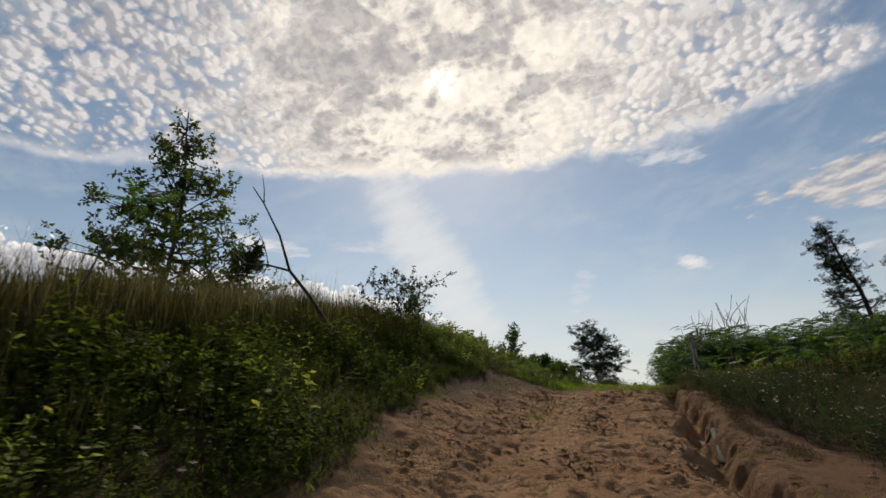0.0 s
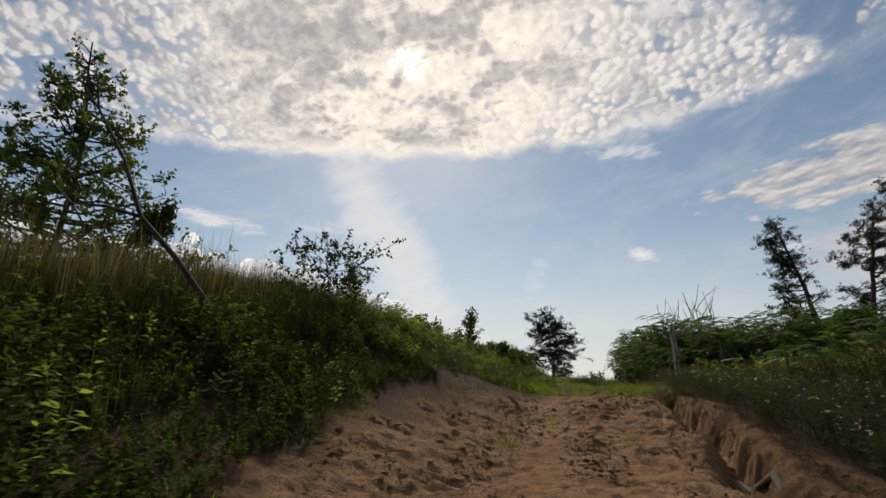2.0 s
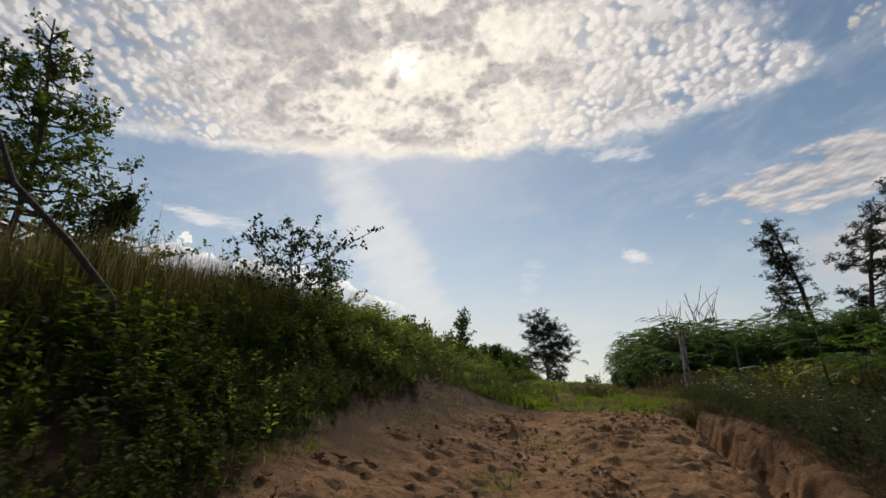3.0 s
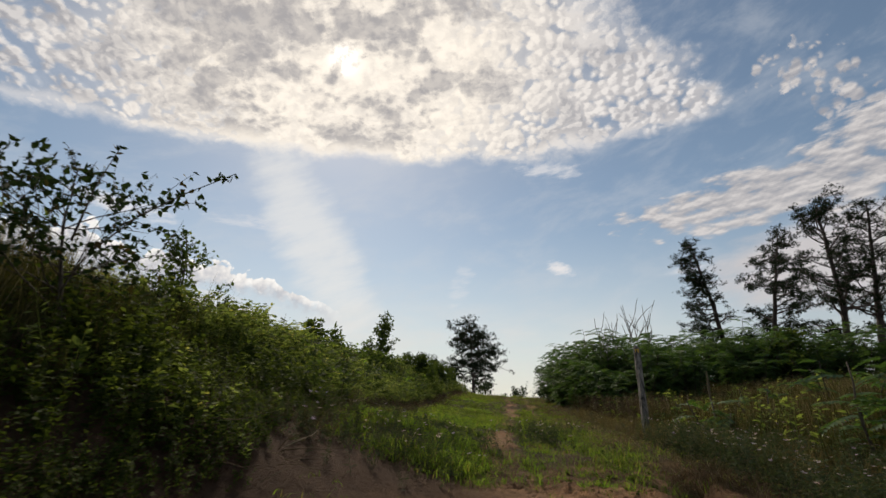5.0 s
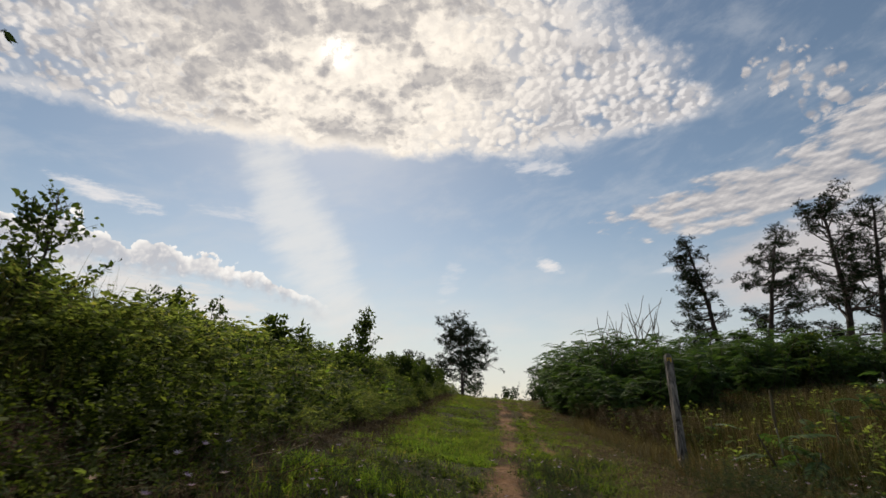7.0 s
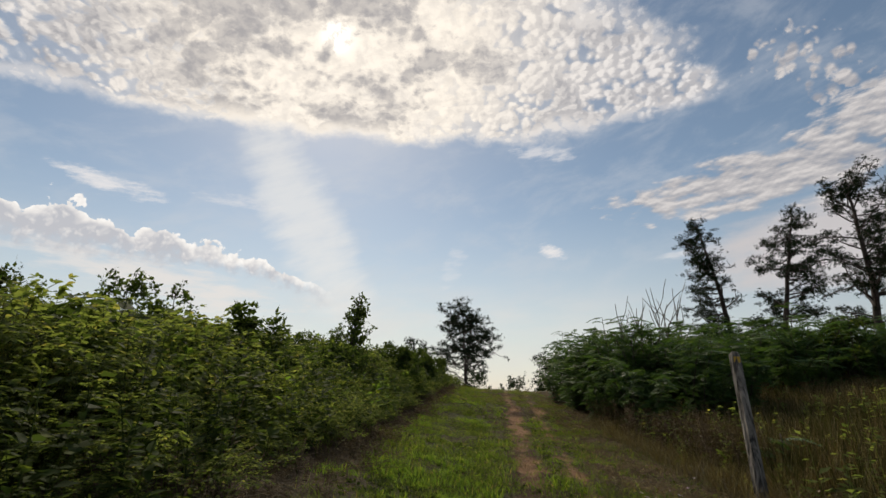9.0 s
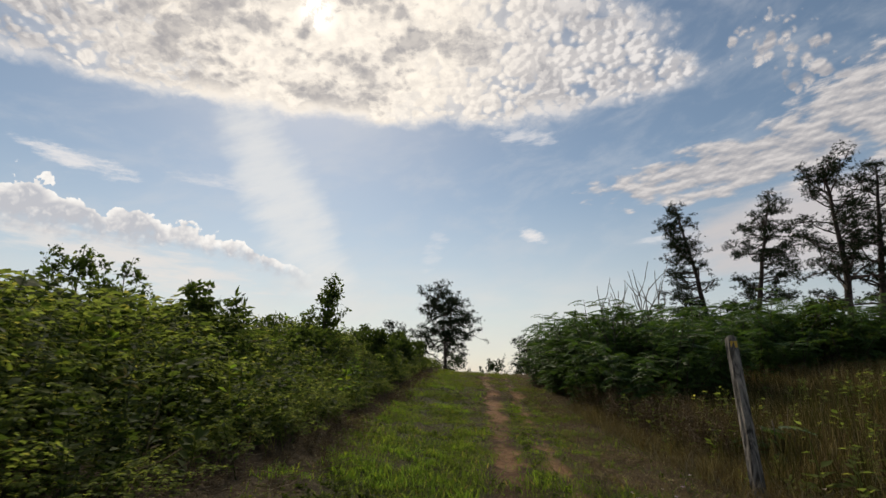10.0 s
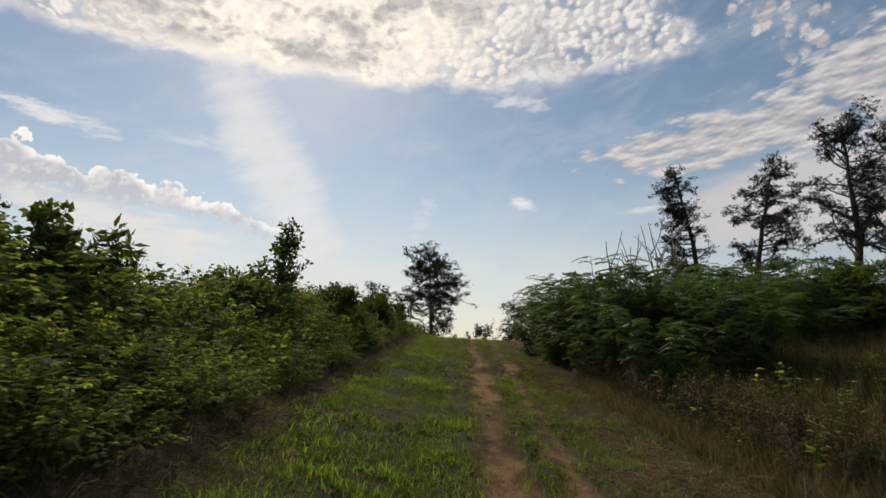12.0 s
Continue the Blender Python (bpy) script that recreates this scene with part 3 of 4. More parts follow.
            h.many(*LEAF, tip[None], frames(d, rng.uniform(-0.8, 0.8, 1)), np.array([size * rng.uniform(0.8, 1.2)]))
    return h.arrays()


def spots(n, box, density, tries=40):
    """About n places in box = (x0, x1, y0, y1), thinned by density(x, y)."""
    x, y = rng.uniform(box[0], box[1], n), rng.uniform(box[2], box[3], n)
    keep = rng.random(n) < density(x, y)
    return x[keep], y[keep]


def scatter(heap, templates, x, y, size, lean=0.15, sink=0.02):
    n = len(x)
    pick = rng.integers(0, len(templates), n)
    size = np.broadcast_to(size, (n,)) * rng.uniform(0.75, 1.25, n)
    pos = np.stack([x, y, height(x, y) - sink], 1)
    R = yaws(rng.uniform(0, 6.28, n), rng.normal(0, lean, n))
    for i, (V, F) in enumerate(templates):
        m = pick == i
        heap.many(V, F, pos[m], R[m], size[m])


# ---------------------------------------------------------------- ground
def build_ground():
    def line(*parts):
        return np.unique(np.round(np.concatenate([np.arange(a, b, s) for a, b, s in parts] + [np.array([parts[-1][1]])]), 4))
    xs = line((-3000, -400, 400), (-400, -40, 30), (-40, -9, 2.0), (-9, -3.4, 0.25), (-3.4, 3.0, 0.034), (3.0, 9, 0.25), (9, 40, 2.0), (40, 400, 30), (400, 3000, 400))
    ys = line((-3000, -400, 400), (-400, -20, 30), (-20, -2, 1.0), (-2, 2.2, 0.2), (2.2, 13.4, 0.034), (13.4, 30, 0.11), (30, 48, 0.4), (48, 110, 4), (110, 400, 30), (400, 3600, 400))
    X, Y = np.meshgrid(xs, ys)
    X, Y = X.ravel(), Y.ravel()
    Z = height(X, Y)
    nx, ny = len(xs), len(ys)
    i = (np.arange(ny - 1)[:, None] * nx + np.arange(nx - 1)[None]).ravel()
    F = np.concatenate([np.stack([i, i + 1, i + nx + 1], 1), np.stack([i, i + nx + 1, i + nx], 1)])
    ob = mesh_object("ground", np.stack([X, Y, Z], 1), F, GROUND, shade=True)
    sand = sand_mask(X, Y)
    thatch = np.clip(smooth(X, -1.0, 0.6) + smooth(-2.2 - X, 0, 0.8) + 0.3 + 0.5 * vnoise(X, Y, 0.8, 41), 0, 1)
    soil_and_shade = np.maximum(smooth(13.4 - Y, 0, 2.0) * smooth(6.5 - np.abs(X + 0.5), 0, 2.5), 0.8 * smooth(0.34 - np.abs(X - track_x(Y, 0)), 0, 0.2))
    at = ob.data.color_attributes.new("cover", "FLOAT_COLOR", "POINT")
    at.data.foreach_set("color", np.stack([sand, thatch, soil_and_shade, np.ones_like(sand)], 1).astype(np.float32).ravel())
    return tagged(ob, "bare sandy slope with two worn tracks and a washed gully", "ground", kind="structure")


build_ground()
# ---------------------------------------------------------------- low plants
def thicket_edge(y):
    """Where the growth on the bank side of the track begins."""
    return np.interp(y, [0, 3, 5.3, 7, 8, 9.5, 11, 13, 15, 18, 22, 26, 30, 40, 44], [-2.3, -2.5, -2.95, -3.2, -3.15, -2.9, -2.95, -3.05, -3.2, -3.35, -3.45, -3.35, -3.2, -2.7, -2.4]) + 0.2 * vnoise(y, y * 0, 1.1, 51)


def canopy(x, y):
    """How high the growth on the bank stands above the ground."""
    tall = np.interp(y, [0, 6, 9, 11, 13, 15, 17, 20, 22, 28, 32, 40], [1.25, 1.15, 0.80, 0.60, 0.68, 0.95, 1.25, 1.45, 1.65, 1.55, 1.25, 0.7])
    return tall + 0.17 * np.clip(-5 - x, 0, 3.5)


def under(size, x, y, share):
    return np.minimum(size, share * canopy(x, y) * (1 + 0.25 * vnoise(x, y, 1.1, 95)))


def sheet(name, label, category, heap, mat):
    return tagged(heap.make(name, mat), label, category, kind="stuff")


def low_plants():
    short = [tuft(16, 1.6, 0.034, (0.4, 1.8), (0.35, 1.1)) for _ in range(6)]
    mat = [tuft(16, 2.0, 0.024, (1.7, 2.7), (0.4, 1.2)) for _ in range(5)]
    rosette = [herb(9, BROAD, 0.5, 0.5) for _ in range(4)]
    tall = [tuft(11, 0.12, 0.008, (0.05, 0.5), (0.6, 1.0)) for _ in range(5)]
    herbs = [herb(18, BROAD, 0.2) for _ in range(4)] + [herb(26, LEAF, 0.15) for _ in range(2)]
    canes = [cane(26, 0.062) for _ in range(5)]
    fern = [herb(40, SLIM, 0.16) for _ in range(3)]

    # lawn on the crown of the track and beside it
    reseed(101)
    h = Heap()

    def lawn(x, y):
        inside = smooth(x - thicket_edge(y), 0.1, 0.6) * smooth(2.5 - x, 0, 0.6) * smooth(y, 11.0, 11.9)
        return inside * (1 - 0.93 * sand_mask(x, y)) * (1 - 0.9 * track_mask(x, y)) * np.clip(0.62 + 0.9 * vnoise(x, y, 0.7, 61) + 0.4 * vnoise(x, y, 0.25, 62), 0.22, 1) * np.interp(x, [-2.8, -1.3, -0.9, 0.5, 0.8, 2.2], [1, 1, 0.6, 0.65, 0.55, 0.4]) * np.interp(x - 0.06 * (y - 16), [0.6, 1.2], [1, 0.55])
    for n, y0, y1, s in ((15000, 11, 16, 0.085), (21000, 16, 26, 0.085), (15000, 26, 46, 0.10)):
        x, y = spots(n, (-3.4, 2.4, y0, y1), lawn)
        scatter(h, short, x, y, s * (1 + 0.5 * vnoise(x, y, 0.9, 63)) * rng.uniform(0.6, 1.4, len(x)), 0.25)
    sheet("lawn_grass", "short bright green grass on the crown of the track", "grass", h, GRASS_GREEN)

    # brighter clumps of longer grass
    reseed(121)
    h = Heap()
    clump = [tuft(22, 0.55, 0.030, (0.3, 1.3), (0.4, 1.1)) for _ in range(5)]
    x, y = spots(9000, (-3.3, 1.2, 11.5, 30), lambda x, y: lawn(x, y) * smooth(vnoise(x, y, 0.55, 68) + 0.5 * vnoise(x, y, 1.6, 69), 0.15, 0.5))
    scatter(h, clump, x, y, np.where(x < -1.0, 0.15, 0.10), 0.25)
    sheet("grass_clumps", "bright yellow-green clumps of longer grass on the track", "grass", h, LEAF_BRIGHT)

    # weeds low in the lawn
    reseed(102)
    h = Heap()
    x, y = spots(6000, (-3.4, 2.2, 11, 36), lambda x, y: lawn(x, y) * np.clip(vnoise(x, y, 1.2, 66) + 0.3, 0, 1))
    scatter(h, herbs, x, y, 0.13, 0.35)
    x, y = spots(16000, (-3.4, 2.2, 11, 32), lambda x, y: lawn(x, y) * np.clip(0.4 + vnoise(x, y, 0.8, 67), 0, 1))
    scatter(h, rosette, x, y, 0.11, 0.5)
    sheet("lawn_weeds", "low leafy weeds among the grass of the track", "weeds", h, LEAF_HERB)

    # dry cut stalks along both edges
    reseed(103)
    h = Heap()

    def dry(x, y):
        left = smooth(0.5 - np.abs(x - thicket_edge(y) - 0.2), 0, 0.3) * smooth(y, 10.5, 12)
        right = smooth(x, 0.35, 1.2) * smooth(4.2 - x, 0, 1.0) * smooth(y, 11.6, 13.0) * smooth(34 - y, 0, 8)
        middle = 0.35 * smooth(x, -1.3, -0.6) * smooth(y, 11.6, 13) * smooth(42 - y, 0, 6)
        return np.clip(left * 0.8 + right + middle, 0, 1) * (1 - 0.9 * sand_mask(x, y)) * (1 - 0.85 * track_mask(x, y))
    x, y = spots(32000, (-4.2, 4.2, 11, 38), dry)
    scatter(h, mat, x, y, 0.10 * (1 + 0.4 * vnoise(x, y, 0.8, 64)), 0.2)
    x, y = spots(7000, (-2.5, 6, 30, 50), lambda x, y: 0.7 * (1 - track_mask(x, y)))
    scatter(h, short, x, y, 0.09, 0.8)
    x, y = spots(4200, (2.2, 4.2, 11.6, 27), dry)
    scatter(h, tall, x, y, 0.42, 0.7)
    sheet("dry_grass", "brown dry matted grass along the track edges", "grass", h, GRASS_DRY)

    # pale straws lying on the mat
    reseed(122)
    h, h2 = Heap(), Heap()
    straw = [tuft(4, 0.8, 0.012, (1.9, 2.7), (0.5, 1.0)) for _ in range(4)]
    bent = [tuft(4, 0.3, 0.006, (0.4, 1.4), (0.6, 1.0)) for _ in range(4)]
    x, y = spots(8000, (-3.6, 3.4, 11.5, 30), lambda x, y: dry(x, y) * (x > 0.4) + 0.25 * dry(x, y))
    scatter(h, straw, x, y, 0.17, 0.12)
    x, y = spots(900, (2.0, 3.0, 13, 27), lambda x, y: 0.9 + 0 * x)
    scatter(h, bent, x, y, 0.62, 0.4)
    x, y = spots(9000, (3.0, 18, 14, 33), lambda x, y: smooth(x, 3.0, 4.5) * np.clip(0.55 + 0.6 * vnoise(x, y, 1.8, 98), 0.1, 1))
    scatter(h2, tall, x, y, 0.68 * (1 + 0.25 * vnoise(x, y, 1.3, 99)), 0.25)
    sheet("field_grass", "tan dry standing grass in the field before the sumacs", "grass", h2, GRASS_DRY)
    sheet("pale_straw", "pale broken straws lying on the dry grass", "grass", h, GRASS_PALE)

    # tall grass on the bank and in the field
    reseed(104)
    h, heads = Heap(), Heap()

    def bank_grass(x, y):
        return smooth(thicket_edge(y) - 0.5 - x, 0, 1.0) * smooth(x + 12, 0, 1) * np.where(y > 14, 0.35, 1.0) * np.interp(x, [-6, -4.5], [1.0, 0.4]) * np.clip(0.7 + 0.5 * vnoise(x, y, 1.2, 71), 0.1, 1)

    def field_grass(x, y):
        near = smooth(x, 2.3, 3.2) * smooth(y - 11.5 + 0.2 * (x - 3), 0, 1.5)
        return near * smooth(30 - y, 0, 6) * np.clip(0.7 + 0.5 * vnoise(x, y, 1.5, 72), 0.1, 1)
    x1, y1 = spots(11000, (-12, -3, 0.3, 15), bank_grass)
    scatter(h, tall, x1, y1, under(np.interp(x1, [-6.5, -5.2, -4.2], [1.2, 0.85, 0.5]) * (1 + 0.3 * vnoise(x1, y1, 0.9, 94)), x1, y1, 1.12), 0.2)
    x2, y2 = spots(2600, (-14, -4, 13, 40), bank_grass)
    scatter(h, tall, x2, y2, under(0.95, x2, y2, 0.85), 0.14)
    x3, y3 = spots(7500, (2.2, 15, 10, 30), field_grass)
    scatter(h, tall, x3, y3, 0.72, 0.2)
    reseed(105)
    g = Heap()
    x4, y4 = spots(800, (2.4, 12, 12.5, 25), lambda x, y: field_grass(x, y) * np.clip(0.3 + vnoise(x, y, 1.4, 93), 0, 1))
    scatter(g, herbs, x4, y4, 0.75, 0.2)
    sheet("field_weeds", "green leafy weeds standing in the field grass", "weeds", g, LEAF_BRAMBLE)
    xa, ya = spots(9000, (-26, 22, -9, 46), lambda x, y: ((x < -8.5) | (x > 4.4) | (y < 0)) & (np.abs(x + 0.6) > 3.2))
    scatter(h, tall, xa, ya, 0.7, 0.2)
    sheet("tall_grass", "tall brown-green wild grass on the bank and in the field", "grass", h, GRASS_TALL)
    stalk = [tuft(3, 0.06, 0.0035, (0.05, 0.45), (0.8, 1.0)) for _ in range(4)]
    k = x1 < -5.0
    scatter(heads, stalk, x1[k][::2], y1[k][::2], under(1.5, x1[k][::2], y1[k][::2], 1.35), 0.14)
    scatter(heads, stalk, x2[::2], y2[::2], under(1.15, x2[::2], y2[::2], 1.0), 0.14)
    scatter(heads, stalk, x3[::3], y3[::3], 0.9, 0.12)
    sheet("grass_stalks", "thin pale seeding grass stalks above the bank", "grass", heads, GRASS_PALE)

    # leafy herbs on the flank of the bank
    reseed(106)
    h = Heap()

    def flank(x, y):
        return smooth(thicket_edge(y) + 0.25 - x, 0, 0.35) * smooth(x + 5.6, 0, 1.6) * np.clip(0.85 + 0.5 * vnoise(x, y, 0.9, 81), 0.45, 1)
    x, y = spots(9500, (-6, -1.7, 0.2, 14), flank)
    edge = np.clip(thicket_edge(y) - x, 0, 3)
    scatter(h, herbs, x, y, under((0.24 + 0.15 * edge) * (1 + 0.4 * vnoise(x, y, 0.7, 96)), x, y, 0.8), 0.3)
    x, y = spots(5200, (-4.0, -1.6, 0.5, 12.6), lambda x, y: smooth(0.42 - np.abs(x - np.minimum(thicket_edge(y), sand_left(y)) + 0.12), 0, 0.25))
    scatter(h, herbs, x, y, 0.17, 0.4)
    sheet("bank_herbs", "dark green leafy weeds covering the flank of the bank", "weeds", h, LEAF_HERB)
    reseed(107)
    h = Heap()
    x, y = spots(420, (-5.2, -2.2, 0.8, 12.5), lambda x, y: flank(x, y) * (vnoise(x, y, 1.0, 83) > 0.15))
    scatter(h, herbs, x, y, 0.34 + 0.14 * np.clip(thicket_edge(y) - x, 0, 3), 0.25)
    for cx, cy in ((-4.4, 4.5), (-3.5, 4.4), (-3.75, 3.5), (-4.7, 5.3), (-4.5, 5.9), (-3.9, 4.9), (-3.4, 3.9)):
        scatter(h, herbs, rng.normal(cx, 0.25, 5), rng.normal(cy, 0.25, 5), 0.5, 0.25)
    sheet("young_herbs", "lighter yellow-green young weeds on the bank", "weeds", h, LEAF_BRAMBLE)
    reseed(108)
    h = Heap()
    x, y = spots(5200, (-3.8, 2.6, 2.2, 13), lambda x, y: (smooth(0.55 - np.abs(x - sand_left(y) + 0.1), 0, 0.3) + 0.02) * np.clip(0.4 + vnoise(x, y, 0.6, 85), 0.0, 1))
    scatter(h, short, x, y, 0.09, 0.3)
    for cx, cy, r in ((-1.45, 8.3, 0.25), (-1.2, 9.6, 0.2), (0.5, 12.0, 0.5), (0.2, 13.2, 0.5), (-0.1, 12.6, 0.4), (1.5, 5.0, 0.25)):
        n = int(26 * r / 0.3)
        scatter(h, short, rng.normal(cx, r * 0.5, n), rng.normal(cy, r * 0.6, n), 0.09, 0.3)
    sheet("sand_grass", "sparse green grass tufts at the edge of the sand", "grass", h, GRASS_GREEN)

    # brambles beyond
    reseed(109)
    h = Heap()

    def brambles(x, y):
        return smooth(thicket_edge(y) + 0.1 - x, 0, 0.4) * smooth(x + 9, 0, 2) * smooth(y, 11.5, 13)
    x, y = spots(7500, (-9, -2.4, 11.5, 30), brambles)
    scatter(h, canes, x, y, under(np.clip(0.45 + 0.26 * (thicket_edge(y) - x), 0.45, 1.5) * (1 + 0.35 * vnoise(x, y, 1.3, 92)) * np.interp(y, [12, 14, 18], [0.7, 0.8, 1.0]), x, y, 1.15), 0.25)
    x, y = spots(2200, (-9, -2.2, 30, 45), brambles)
    scatter(h, canes, x, y, under(np.clip(0.5 + 0.25 * (thicket_edge(y) - x), 0.5, 1.4), x, y, 1.15), 0.25)
    sheet("brambles", "dense green bramble thicket, leaves coloured paler for sky sheen", "brambles", h, LEAF_BRAMBLE)
    reseed(110)
    h = Heap()
    x, y = spots(2600, (-9, -2.4, 12, 44), brambles)
    scatter(h, herbs, x, y, under(np.clip(0.6 + 0.25 * (thicket_edge(y) - x), 0.5, 1.5), x, y, 0.8), 0.2)
    x, y = spots(160, (-7, -3, 13, 36), lambda x, y: brambles(x, y) * (vnoise(x, y, 1.4, 88) > 0.1))
    reseed(111)
    g = Heap()
    vine = [herb(14, BROAD, 0.16) for _ in range(3)]
    scatter(g, vine, x, y, under(np.clip(0.8 + 0.25 * (thicket_edge(y) - x), 0.6, 1.5), x, y, 0.85), 0.3)
    sheet("thicket_vines", "yellow-green broad vine leaves above the brambles", "vines", g, LEAF_BRIGHT)
    reseed(112)
    g = Heap()
    x, y = spots(700, (-6, -3, 14, 40), lambda x, y: brambles(x, y) * (vnoise(x, y, 1.6, 89) > 0.0) * 0.8)
    scatter(g, fern, x, y, under(np.clip(0.7 + 0.2 * (thicket_edge(y) - x), 0.6, 1.2), x, y, 0.85), 0.2)
    sheet("wiry_weeds", "grey-brown wiry weeds between the brambles", "weeds", g, GREY_HERB)
    sheet("thicket_weeds", "dark leafy weeds growing through the brambles", "weeds", h, LEAF_SHRUB)

    # grey flowering weeds over the gully
    reseed(113)
    h, p = Heap(), Heap()

    def strip(x, y):
        return smooth(x - np.interp(y, [4, 8, 10, 13, 15], [2.7, 1.75, 1.35, 1.25, 1.3]), 0, 0.3) * smooth(4.6 - x, 0, 1.5) * smooth(y, 5.5, 7) * smooth(17 - y, 0, 3)
    x, y = spots(3400, (1.2, 4.8, 5.5, 17), strip)
    for cx, cy, r, n in ((-0.25, 15.3, 0.45, 120), (-0.3, 13.9, 0.3, 60), (-2.1, 12.0, 0.7, 130), (-2.6, 12.6, 0.6, 80), (-1.6, 12.2, 0.5, 60), (-2.8, 11.2, 0.5, 80), (-1.2, 13.0, 0.4, 30), (-1.7, 13.6, 0.5, 80), (0.6, 16.8, 0.4, 50)):
        x, y = np.concatenate([x, rng.normal(cx, r * 0.6, n)]), np.concatenate([y, rng.normal(cy, r * 0.8, n)])
    scatter(h, fern, x, y, np.where(x > 1, 0.40, 0.24), 0.3)
    sheet("flowering_weeds", "grey-green wiry flowering weeds along the gully", "weeds", h, GREY_HERB)
    star = Heap()
    a = np.arange(7) * 0.9
    star.many(*SLIM, np.zeros((7, 3)), frames(np.stack([np.cos(a), np.sin(a), 0.5 + 0 * a], 1)), np.ones(7))
    star = star.arrays()
    n = len(x)
    pos = np.stack([x + rng.normal(0, 0.08, n), y + rng.normal(0, 0.08, n), height(x, y) + rng.uniform(0.7, 1.1, n) * np.where(x > 1, 0.38, 0.22)], 1)
    on = rng.random(n) < np.where(x > 1, 0.26, 0.10)
    p.many(*star, pos[on], yaws(rng.uniform(0, 6.28, n), rng.normal(0, 0.5, n))[on], rng.uniform(0.020, 0.038, n)[on])
    for fx, fy, fz in ((-2.98, 2.66, 0.5), (-2.96, 2.33, 0.46), (-2.5, 2.38, 0.44), (-2.88, 1.97, 0.46), (-2.7, 2.2, 0.45), (-3.2, 2.23, 0.46), (-3.1, 3.7, 0.46), (-2.52, 2.33, 0.4)):
        for _ in range(2):
            p.many(*star, np.array([(fx, fy, float(height(fx, fy)) + fz)]), yaws(rng.uniform(0, 6.28, 1), rng.normal(0, 0.4, 1)), np.array([0.034]))
    sheet("purple_flowers", "small pale purple thistle-like flower heads", "flowers", p, PETAL)


low_plants()


# ---------------------------------------------------------------- trees and shrubs
def thing(name, at_, label, category, group=""):
    e = new(name)
    e.location = at_
    return tagged(e, label, category, group)


def wander(start, direction, length, steps, bend, lift=0.0):
    p, d = np.array(start, float), np.array(direction, float)
    d /= np.linalg.norm(d)
    pts = [p.copy()]
    for _ in range(steps):
        d = d + rng.normal(0, bend, 3) + np.array([0, 0, lift])
        d /= np.linalg.norm(d)
        p = p + d * length / steps
        pts.append(p.copy())
    return np.array(pts)


def broadleaf(name, at_, tall, wide, label, mat, leaf_size=0.12, limbs=26, twigs=5, leaves=16, bark=BARK, narrow=False, group="", low=0.15, template=BROAD, rise=(0.1, 0.7), taper=0.9):
    """A small tree or shrub: tapered stem, limbs, twigs, single leaves."""
    reseed(int(1000 + 31 * abs(at_[0]) * 10 + 17 * at_[1]))
    root = thing(name, at_, label, "tree" if tall > 3 else "shrub", group)
    wood, crown = Heap(), Heap()
    stem = wander((0, 0, -0.1), (0.05, 0, 1), tall, 10, 0.07, 0.1)
    wood.add(*tube(stem, np.linspace(0.022 * tall, 0.004 * tall, 11) * 0.6, 6))
    for i in range(limbs):
        u = rng.uniform(low, 0.97)
        j = u * 10
        p = stem[int(j)] + (stem[min(int(j) + 1, 10)] - stem[int(j)]) * (j % 1)
        a = rng.uniform(0, 6.28)
        reach = wide * 0.5 * ((1 - u) ** taper + 0.08) * rng.uniform(0.6, 1.15)
        limb = wander(p, (math.cos(a), math.sin(a), rng.uniform(*rise) + (0.7 if narrow else 0)), reach, 5, 0.18, 0.05 if taper < 1 else 0.0)
        wood.add(*tube(limb, np.linspace(0.006 * tall, 0.0015 * tall, 6) * (0.5 + 0.5 * (1 - u)), 4))
        few = max(3, int(leaves * min(1.0, reach / (wide * 0.25))))
        for _ in range(twigs if reach > wide * 0.12 else 3):
            q = limb[rng.integers(2, 6)]
            tw = wander(q, rng.normal(0, 1, 3) + (limb[-1] - limb[0]) / max(reach, 0.1) + np.array([0, 0, 0.3]), reach * (0.35 if taper < 1 else 0.22) + 0.12, 3, 0.25)
            wood.add(*tube(tw, np.linspace(0.0012 * tall + 0.002, 0.002, 4), 3))
            t = rng.uniform(0.1, 1, few) * 3
            k = np.minimum(t.astype(int), 2)
            pos = tw[k] + (tw[k + 1] - tw[k]) * (t - k)[:, None] + rng.normal(0, leaf_size * 0.3, (few, 3))
            crown.many(*template, pos, frames(rng.normal(0, 1, (few, 3)) + np.array([0, 0, -0.1]), rng.uniform(0, 6.28, few)), leaf_size * rng.uniform(0.6, 1.2, few))
    wood.make("trunk", bark, root, shade=True)
    crown.make("crown", mat, root)
    return root


def bristle():
    """A tuft of long pine needles about one unit across."""
    h = Heap()
    n = 22
    d = rng.normal(0, 1, (n, 3)) + np.array([0, 0, 0.5])
    h.many(np.array([(-0.05, 0, 0), (0.05, 0, 0), (0, 1, 0)]), np.array([(0, 1, 2)]), np.zeros((n, 3)), frames(d, rng.uniform(0, 3, n)), rng.uniform(0.45, 0.75, n))
    return h.arrays()


BRISTLES = [bristle() for _ in range(4)]


